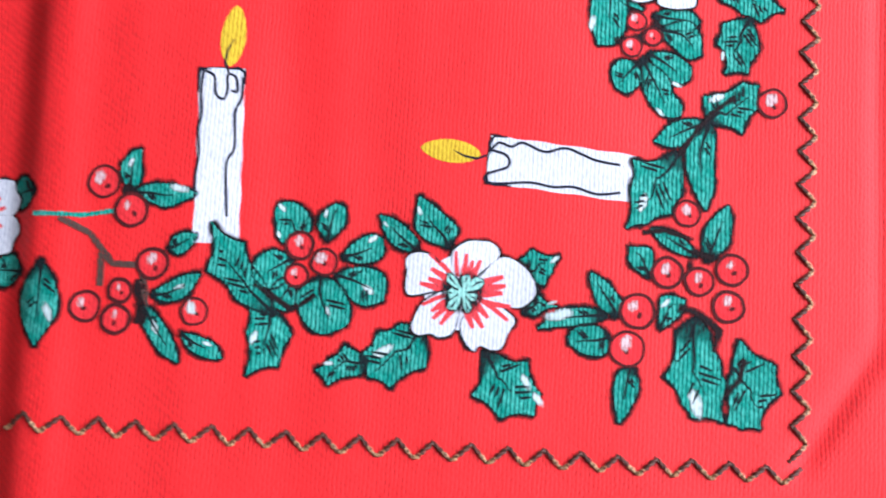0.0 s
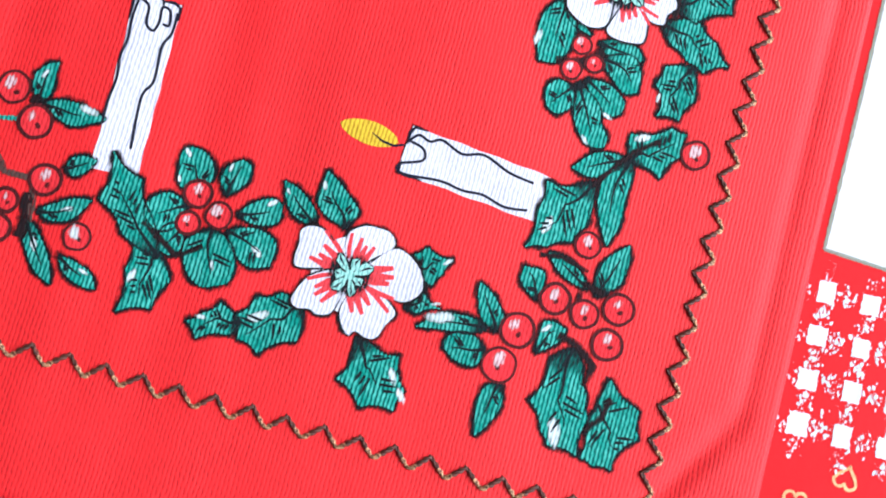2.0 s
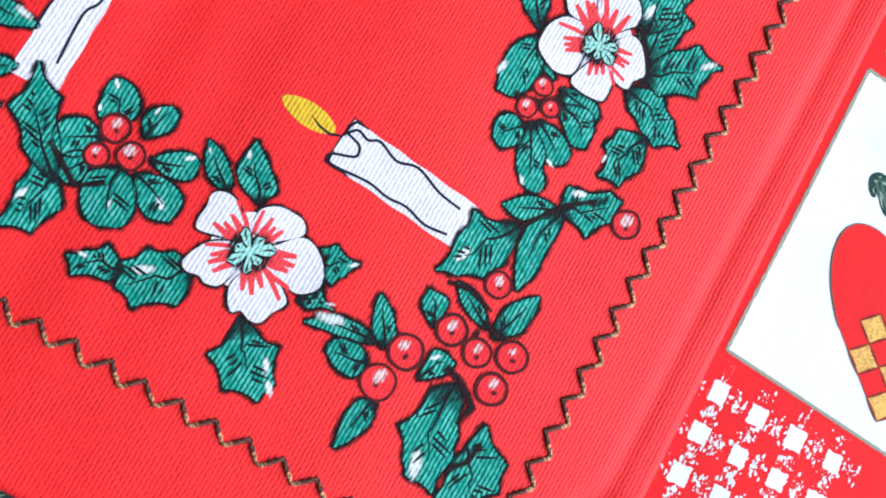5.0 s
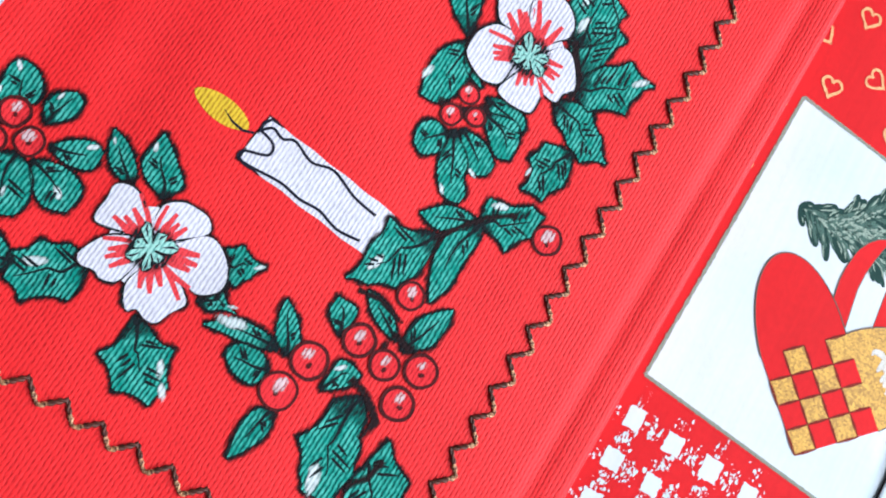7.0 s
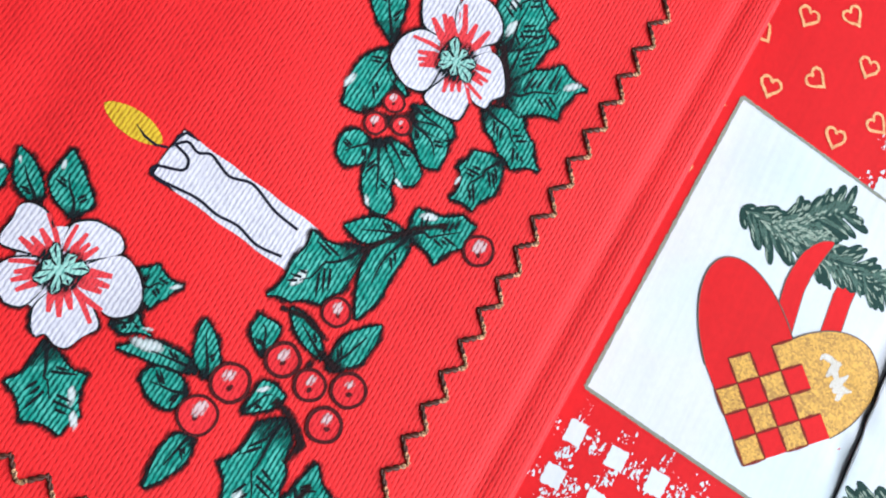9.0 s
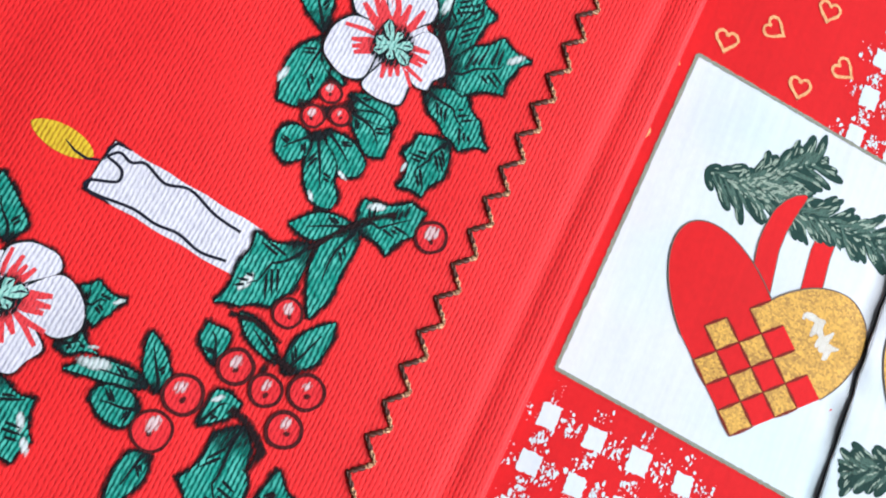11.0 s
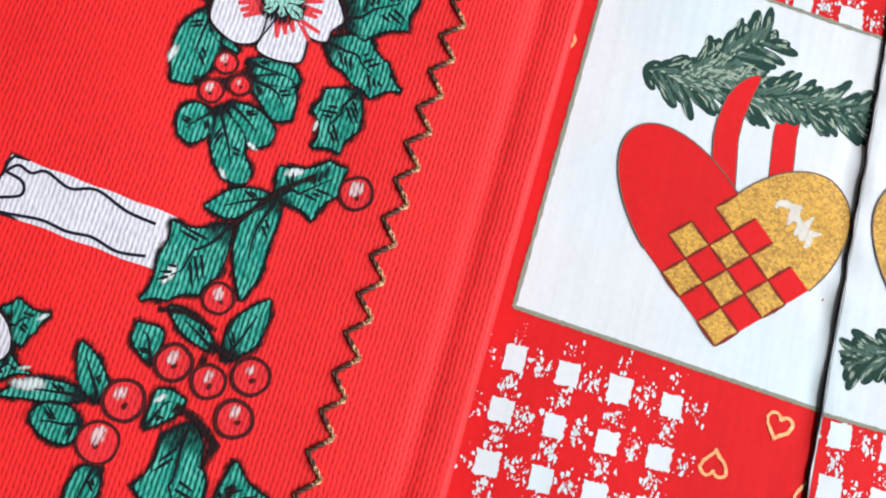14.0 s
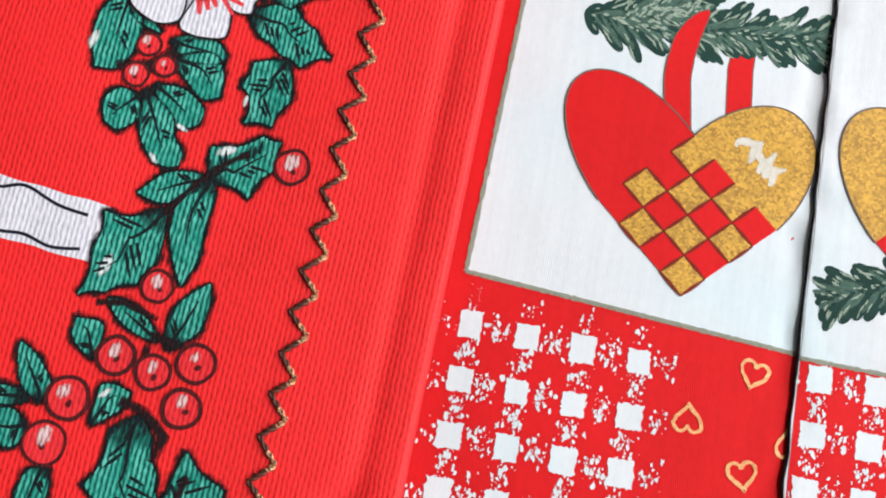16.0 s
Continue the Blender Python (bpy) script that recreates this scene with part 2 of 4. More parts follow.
def towel_z(x, y):
    """Height of the towel's face: soft waves, the hem's groove, the diagonal crease at the corner, the fold at its far side, rolled edges."""
    z = 1.05 * noise.noise(Vector((x / 38, y / 60, 3.1))) + 0.30 * noise.noise(Vector((x / 16, y / 26, 7.7)))
    z += 0.55 * soft((-35 - x) / 60) * noise.noise(Vector((x / 11, y / 85, 1.3)))
    d, e = edge_x(y) - x, y - edge_y(x)
    hem = soft((y - 6) / 16)
    z += hem * (-0.5 * bell(d - 7.2, 2.0) + 0.12 * bell(d - 1.4, 1.2))
    k = (x - 14) * 0.83 - (y - 16) * 0.56
    along = (x - 14) * -0.56 + (y - 16) * -0.83
    z -= 1.1 * bell(k, 2.4) * soft((along + 4) / 10) * soft((34 - along) / 10)
    f = x + 150.3
    z += -4.3 * soft((1.0 - f) / 8.0) + 0.7 * bell(f - 5, 4.0)
    lip = min(d, e)
    if lip < 1.6:
        z -= 1.3 - math.sqrt(max(0.0, 1.69 - (1.3 * (1.6 - max(lip, 0.0)) / 1.6) ** 2))
    return z


def print_z(x, y):
    """Height of the printed cotton that lies under the towel."""
    return -3.0 + 0.25 * noise.noise(Vector((x / 30, y / 34, 11.0))) + 0.05 * noise.noise(Vector((x / 7, y / 16, 5.0))) + 0.55 * bell(x - 80.0, 4.5) * noise.noise(Vector((x / 4.5, y / 6.5, 9.0)))


def flap_z(x, y):
    """Height of the folded layer that overlaps the printed cotton."""
    return print_z(x, y) + 1.05 - 0.1 * bell(x - FLAP_X, 1.0) + 0.12 * noise.noise(Vector((x / 9, y / 6, 2.0)))


SURFACE = {"towel": towel_z, "print": print_z, "flap": flap_z}


def link(name, verts, faces, material, parent=None, label="", on="towel", lift=0.1, ink=None):
    """One mesh object from flat points (x, y in mm) that lie on a cloth, lifted a little over it."""
    height = SURFACE[on]
    me = bpy.data.meshes.new(name)
    me.from_pydata([(x * MM, y * MM, (height(x, y) + lift) * MM) for x, y in verts], [], faces)
    me.materials.append(material)
    me.shade_smooth()
    if ink is not None:
        at = me.attributes.new("ink", "FLOAT", "POINT")
        at.data.foreach_set("value", ink)
    ob = new(name, me)
    ob.parent = parent
    if label:
        tagged(ob, label)
    return ob


def ellipse_half(cx, cy, ex, ey, px, py, steps=28):
    """Half an ellipse from the end of one half axis (ex, ey) over (px, py) to the other end."""
    return [(cx + ex * math.cos(math.pi * i / steps) + px * math.sin(math.pi * i / steps), cy + ey * math.cos(math.pi * i / steps) + py * math.sin(math.pi * i / steps)) for i in range(steps + 1)]


class Sheet:
    """Collects flat bands and discs into one mesh."""

    def __init__(self):
        self.v, self.f, self.ink = [], [], []

    def band(self, left, right, across=3, ink=None):
        """A band between two lines of points; ink: its strength from left to right, and by row."""
        base = len(self.v)
        for i, (a, b) in enumerate(zip(left, right)):
            for j in range(across + 1):
                s = j / across
                self.v.append((a[0] + (b[0] - a[0]) * s, a[1] + (b[1] - a[1]) * s))
                self.ink.append(ink(i / max(1, len(left) - 1), s) if ink else 1.0)
        w = across + 1
        for i in range(len(left) - 1):
            for j in range(across):
                q = (base + i * w + j, base + (i + 1) * w + j, base + (i + 1) * w + j + 1, base + i * w + j + 1)
                (x0, y0), (x1, y1), (x2, y2) = (self.v[k] for k in q[:3])
                (x3, y3) = self.v[q[3]]
                area = (x2 - x0) * (y3 - y1) - (x3 - x1) * (y2 - y0)
                self.f.append(q if area > 0 else q[::-1])

    def line(self, pts, half, feather=0.0):
        """A stroke along points; half: its half width, one number or one a point."""
        h = half if isinstance(half, (list, tuple)) else [half] * len(pts)
        left, right = [], []
        for i, p in enumerate(pts):
            a, b = pts[max(0, i - 1)], pts[min(len(pts) - 1, i + 1)]
            dx, dy = b[0] - a[0], b[1] - a[1]
            n = math.hypot(dx, dy) or 1.0
            left.append((p[0] - dy / n * h[i], p[1] + dx / n * h[i]))
            right.append((p[0] + dy / n * h[i], p[1] - dx / n * h[i]))
        self.band(left, right, 4 if feather else 1, (lambda r, s: 1 - feather * abs(2 * s - 1)) if feather else None)

    def disc(self, x, y, r, rings=4, turns=24, squash=1.0, angle=0.0, ink=None):
        c, s = math.cos(angle), math.sin(angle)
        rows = []
        for k in range(rings + 1):
            q = r * k / rings
            rows.append([(x + c * q * math.cos(t) - s * q * squash * math.sin(t), y + s * q * math.cos(t) + c * q * squash * math.sin(t))
                         for t in (2 * math.pi * n / turns for n in range(turns + 1))])
        for k in range(rings):
            self.band(rows[k], rows[k + 1], 1, (lambda r_, s_, k=k: ink((k + s_) / rings)) if ink else None)

    def blob(self, x, y, r, rough, seed, turns=12):
        """An irregular patch."""
        base = len(self.v)
        self.v.append((x, y))
        self.ink.append(1.0)
        rnd = random.Random(seed)
        for n in range(turns):
            t = 2 * math.pi * n / turns
            q = r * (1 + rough * (rnd.random() * 2 - 1))
            self.v.append((x + q * math.cos(t) * 0.8, y + q * math.sin(t) * 1.25))
            self.ink.append(1.0)
        for n in range(turns):
            self.f.append((base, base + 1 + n, base + 1 + (n + 1) % turns))

    def make(self, name, material, parent=None, label="", on="towel", lift=0.1, fade=False):
        return link(name, self.v, self.f, material, parent, label, on, lift, self.ink if fade else None)


def outline_ring(left, right, grow):
    """The closed outline of a band and the same pushed outwards."""
    loop = list(left) + list(reversed(right))
    n = len(loop)
    outer = []
    for i, p in enumerate(loop):
        a, b = loop[(i - 1) % n], loop[(i + 1) % n]
        if math.dist(a, b) < 1e-6:
            a = loop[(i - 2) % n]
        dx, dy = b[0] - a[0], b[1] - a[1]
        k = math.hypot(dx, dy) or 1.0
        outer.append((p[0] - dy / k * grow, p[1] + dx / k * grow))
    return loop + loop[:1], outer + outer[:1]


def sheet_grid(name, xs, ys, height, thick, material, x_of=None):
    """A cloth with a face, a back and closed sides."""
    nx, ny = len(xs), len(ys)
    verts = []
    for layer in (0.0, -thick):
        for y in ys:
            for x in xs:
                px, py = x_of(x, y) if x_of else (x, y)
                verts.append((px * MM, py * MM, (height(px, py) + layer) * MM))
    faces, off = [], nx * ny
    for j in range(ny - 1):
        for i in range(nx - 1):
            a, b, c, d = j * nx + i, j * nx + i + 1, (j + 1) * nx + i + 1, (j + 1) * nx + i
            faces += [(a, b, c, d), (off + d, off + c, off + b, off + a)]
    rim = [i for i in range(nx)] + [j * nx + nx - 1 for j in range(1, ny)] + [(ny - 1) * nx + i for i in range(nx - 2, -1, -1)] + [j * nx for j in range(ny - 2, 0, -1)]
    for a, b in zip(rim, rim[1:] + rim[:1]):
        faces.append((a, off + a, off + b, b))
    me = bpy.data.meshes.new(name)
    me.from_pydata(verts, [], faces)
    me.materials.append(material)
    me.shade_smooth()
    return new(name, me)


# ---- the table and the two cloths ----
def box(name, lo, hi, material, bevel=0.0):
    bm = bmesh.new()
    bmesh.ops.create_cube(bm, size=1)
    bm.transform(Matrix.Translation([(a + b) / 2 for a, b in zip(lo, hi)]) @ Matrix.Diagonal([b - a for a, b in zip(lo, hi)] + [1]))
    if bevel:
        bmesh.ops.bevel(bm, geom=bm.edges[:], offset=bevel, segments=2, affect="EDGES")
    me = bpy.data.meshes.new(name)
    bm.to_mesh(me)
    me.materials.append(material)
    return new(name, me)


def room():
    """An unseen plain room added round the table to shape its light, with one window beside it."""
    x0, y0, y1, z0, z1, w = -1.7, -1.5, 1.7, -0.75, 1.75, 0.2
    tagged(box("floor", (x0 - w, y0 - w, z0 - w), (WALL_X + w, y1 + w, z0), WOOD), "plain brown wooden floor under the table", "floor", kind="structure")
    tagged(box("ceiling", (x0 - w, y0 - w, z1), (WALL_X + w, y1 + w, z1 + w), PLASTER), "unseen plain grey plaster ceiling added over the table", "ceiling", kind="structure")
    for name, lo, hi in (("wall_west", (x0 - w, y0 - w, z0), (x0, y1 + w, z1)), ("wall_south", (x0, y0 - w, z0), (WALL_X + w, y0, z1)), ("wall_north", (x0, y1, z0), (WALL_X + w, y1 + w, z1))):
        tagged(box(name, lo, hi, PLASTER), "unseen plain grey plaster wall added round the table", "wall", kind="structure")
    # the window wall in four pieces round its opening, joined in one mesh
    bm = bmesh.new()
    for lo, hi in (((y0, z0), (WINDOW_Y[0], z1)), ((WINDOW_Y[1], z0), (y1, z1)), ((WINDOW_Y[0], z0), (WINDOW_Y[1], WINDOW_Z[0])), ((WINDOW_Y[0], WINDOW_Z[1]), (WINDOW_Y[1], z1))):
        made = bmesh.ops.create_cube(bm, size=1)["verts"]
        bmesh.ops.transform(bm, verts=made, matrix=Matrix.Translation((WALL_X + w / 2, (lo[0] + hi[0]) / 2, (lo[1] + hi[1]) / 2)) @ Matrix.Diagonal((w, hi[0] - lo[0], hi[1] - lo[1], 1)))
    me = bpy.data.meshes.new("wall_east")
    bm.to_mesh(me)
    me.materials.append(PLASTER)
    tagged(new("wall_east", me), "unseen plain grey plaster wall added with a window opening", "wall", kind="structure")


def table():
    top = box("table", (-0.55, -0.35, -0.0365), (0.48, 0.45, -0.0065), WOOD, 0.003)
    tagged(top, "plain brown wooden table under the cloths", "table")
    for x in (-0.50, 0.43):
        for y in (-0.30, 0.40):
            box("leg", (x - 0.025, y - 0.025, -0.75), (x + 0.025, y + 0.025, -0.0365), WOOD, 0.003).parent = top


room()
table()

depths = [0, 0.15, 0.4, 0.8, 1.2, 1.6] + [1.6 + 0.75 * i for i in range(1, 21)] + [17.5 + 1.25 * i for i in range(0, 168)]
rows_e = [0, 0.15, 0.4, 0.8, 1.2, 1.6] + [2.8 + 1.25 * i for i in range(0, 176)]


def towel_xy(d, e):
    x = 20.6 - d
    for _ in range(3):
        y = edge_y(x) + e
        x = edge_x(y) - d
    return x, y


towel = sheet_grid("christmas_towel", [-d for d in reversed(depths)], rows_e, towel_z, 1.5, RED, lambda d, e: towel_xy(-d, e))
tagged(towel, "red cotton twill towel printed with candles, holly and white blossoms", "towel")

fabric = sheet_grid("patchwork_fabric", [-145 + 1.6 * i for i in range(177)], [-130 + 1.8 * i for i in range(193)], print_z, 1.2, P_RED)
tagged(fabric, "red and white patchwork-print cotton with woven paper hearts", "fabric")
flap = sheet_grid("folded_fabric_layer", [FLAP_X, FLAP_X + 0.15, FLAP_X + 0.4, FLAP_X + 0.8] + [84 + 2 * i for i in range(26)], [-130 + 2.0 * i for i in range(172)], flap_z, 0.5, P_WHITE, lambda x, y: (x + 0.35 * noise.noise(Vector((y / 5, 0, 4))) * soft((90 - x) / 7), y))
tagged(flap, "folded edge of patchwork-print cotton lying on the same fabric", "fabric")


def edge_shadow_strip():
    """A thin black strip added under the cut edge of the folded layer, in place of its shadow line."""
    verts, faces, sides = [], [], 7
    ys = [-128 + 0.6 * i for i in range(560)]
    for y in ys:
        x = FLAP_X - 0.12 + 0.35 * noise.noise(Vector((y / 5, 0, 4))) + 0.10 * noise.noise(Vector((y / 1.3, 2, 4)))
        r = 0.20 * (1 + 0.6 * noise.noise(Vector((y / 9, 7, 1))))
        for k in range(sides):
            t = 2 * math.pi * k / sides
            verts.append(((x + r * math.cos(t)) * MM, y * MM, (flap_z(FLAP_X, y) - 0.45 + 1.2 * r * math.sin(t)) * MM))
    for i in range(len(ys) - 1):
        for k in range(sides):
            a, b = i * sides + k, i * sides + (k + 1) % sides
            faces.append((a, b, b + sides, a + sides))
    me = bpy.data.meshes.new("edge_shadow_strip")
    me.from_pydata(verts, [], faces)
    me.materials.append(P_NAVY)
    me.shade_smooth()
    tagged(new("edge_shadow_strip", me), "thin black strip for the shadow line at the cut edge").parent = flap


edge_shadow_strip()


# ---- printed motifs of the towel ----
def resample(path, count):
    """The same line with evenly spaced points."""
    run = [0.0]
    for a, b in zip(path, path[1:]):
        run.append(run[-1] + math.dist(a, b))
    out, k = [], 0
    for i in range(count + 1):
        d = run[-1] * i / count
        while k < len(path) - 2 and run[k + 1] < d:
            k += 1
        q = (d - run[k]) / ((run[k + 1] - run[k]) or 1.0)
        out.append((path[k][0] + (path[k + 1][0] - path[k][0]) * q, path[k][1] + (path[k + 1][1] - path[k][1]) * q))
    return out


leaf_count = [0]


def leaf(kind, x0, y0, x1, y1, left, right, shine=()):
    """A printed leaf from its stalk to its tip. left, right: how far it reaches to either side, as (share of its length, mm); on a holly leaf these are its spines, with hollow scallops between. shine: white touches as (share, mm aside, size)."""
    leaf_count[0] += 1
    rnd = random.Random(leaf_count[0])
    n = 32
    dx, dy = x1 - x0, y1 - y0
    length = math.hypot(dx, dy)
    ux, uy = dx / length, dy / length

    def at(s, aside):
        return x0 + dx * s - uy * aside, y0 + dy * s + ux * aside

    def flank(reach, sign):
        knots = [at(0.0, 0.3 * sign)] + [at(s, w) for s, w in reach] + [at(1.0, 0.05 * sign)]
        if kind != "holly":
            return resample(curve(knots, 8), n)
        path = []
        for k, (a, b) in enumerate(zip(knots, knots[1:])):
            gap = math.dist(a, b) or 1.0
            hollow = (-0.04 if k == 0 else 0.11) * gap * sign
            nx, ny = (b[1] - a[1]) / gap, -(b[0] - a[0]) / gap
            for i in range(8):
                q = i / 8
                bow = hollow * math.sin(math.pi * q)
                path.append((a[0] + (b[0] - a[0]) * q + nx * bow, a[1] + (b[1] - a[1]) * q + ny * bow))
        return resample(path + [knots[-1]], n)

    lf, rt = flank(left, 1), flank(right, -1)
    mid = [((a[0] + b[0]) / 2, (a[1] + b[1]) / 2) for a, b in zip(lf, rt)]
    level = 0.10 + 0.004 * (leaf_count[0] % 9)
    body = Sheet()
    body.band(lf, rt, 10, lambda r, s: 0.50 + 3.2 * min(s, 1 - s))
    ob = body.make("holly_leaf" if kind == "holly" else "leaf", GREEN, towel, "", "towel", level + 0.03, True)
    rim = Sheet()
    rim.band(lf, rt, 6, lambda r, s: 1.2)
    inner, outer = outline_ring(lf, rt, 1.2)
    rim.band(inner, outer, 6, lambda r, s: 1.15 * (1.0 - s) ** 1.2)
    rim.make("outline", HALO, ob, "feathered dark outline", "towel", level - 0.03, True)
    edge = Sheet()
    inner, outer = outline_ring(lf, rt, 0.5)
    edge.band(inner, outer, 3, lambda r, s: 0.68 + 0.6 * noise.noise(Vector((r * 9, x0, y0))) - 0.6 * s)
    edge.make("edge_line", DARK, ob, "", "towel", level + 0.045, True)
    vein = Sheet()
    stop = int(n * rnd.uniform(0.62, 0.82))
    vein.line(mid[:stop], [0.42 - 0.34 * i / stop for i in range(stop)], 0.4)
    wide = max(w for _, w in left) - min(w for _, w in right)
    count = 3 if kind == "holly" else 2 if wide > 5.5 else 1
    for k in range(count):
        # a hatch of two or three short strokes that leave the midrib for one side
        i = int(n * (0.22 + 0.5 * k / count + rnd.uniform(-0.04, 0.04)))
        flank_pts = (lf, rt)[(k + leaf_count[0]) % 2]
        for m in range(3 if kind == "holly" and rnd.random() < 0.6 else 2):
            a, b = mid[i + m * 2], flank_pts[min(n, i + m * 2 + 5)]
            f0, f1 = rnd.uniform(0.1, 0.3), rnd.uniform(0.6, 0.9)
            vein.line([(a[0] + (b[0] - a[0]) * q, a[1] + (b[1] - a[1]) * q) for q in (f0, (f0 + f1) / 2, f1)], [0.24, 0.30, 0.08], 0.35)
    vein.make("vein", DARK, ob, "dark printed veins", "towel", level + 0.06, True)
    base = Sheet()
    deep = int(n * rnd.uniform(0.18, 0.32))
    base.band(lf[:deep], rt[:deep], 8, lambda r, s: 0.78 * (1 - r) ** 0.8 * (0.6 + 0.4 * abs(2 * s - 1)))
    base.make("dark_stalk_end", DARK, ob, "", "towel", level + 0.047, True)
    for s, w, size in shine:
        light = Sheet()
        px, py = at(s, w)
        light.disc(px, py, size * 1.5, 5, 18, 0.42, math.atan2(dy, dx) + rnd.uniform(-0.3, 0.3), lambda q: 1.15 * (1 - q ** 2))
        light.make("highlight", SHINE, ob, "white highlight", "towel", level + 0.053, True)


berry_count = [0]


def berry(x, y, r, bright):
    """A printed round berry with a dark rim, a dot and a white touch."""
    berry_count[0] += 1
    r -= 0.22
    rnd = random.Random(500 + berry_count[0])
    level = 0.21 + 0.003 * (berry_count[0] % 7)
    body = Sheet()
    body.disc(x, y, r, 4)
    ob = body.make("berry", BERRY, towel, "", "towel", level)
    rim = Sheet()
    turn = [2 * math.pi * i / 32 for i in range(33)]
    thick = rnd.uniform(0.27, 0.42)
    wob = [0.22 * noise.noise(Vector((math.cos(t) * 1.3, math.sin(t) * 1.3, x + y))) for t in turn]
    a = [(x + math.cos(t) * (r - thick * 1.3 + w), y + math.sin(t) * (r - thick * 1.3 + w)) for t, w in zip(turn, wob)]
    b = [(x + math.cos(t) * (r + thick + w), y + math.sin(t) * (r + thick + w)) for t, w in zip(turn, wob)]
    rim.band(a, b, 6, lambda q, s: 1.4 * math.sin(math.pi * s))
    rim.make("rim", MAROON, ob, "dark maroon rim", "towel", level + 0.03, True)
    dot = Sheet()
    dot.disc(x + rnd.uniform(-0.1, 0.25) * r, y - rnd.uniform(0.1, 0.3) * r, r * 0.22, 3, 12, 0.7, rnd.uniform(0, 3), lambda q: 1.1 - 0.7 * q)
    dot.make("dot", MAROON, ob, "", "towel", level + 0.035, True)
    if bright:
        hi = Sheet()
        side = rnd.uniform(0.0, 0.3)
        hi.disc(x - r * side, y + r * 0.30, r * (0.36 + 0.30 * bright), 4, 16, 0.6 + 0.2 * bright, rnd.uniform(0.9, 1.9), lambda q: (0.5 + 0.5 * bright) * (1 - q ** 2))
        hi.make("highlight", SHINE if bright > 0.95 else BLUSH, ob, "", "towel", level + 0.04, True)


def twig(*pts, half, ink):
    stroke = Sheet()
    fine = []
    for a, b in zip(pts, pts[1:]):
        fine += [(a[0] + (b[0] - a[0]) * k / 5, a[1] + (b[1] - a[1]) * k / 5) for k in range(5)]
    fine.append(pts[-1])
    stroke.line(fine, [half * (1 + 0.4 * noise.noise(Vector((p[0], p[1], 0)))) for p in fine], 0.6)
    ob = stroke.make("twig", ink, towel, "", "towel", 0.2, True)
    return ob


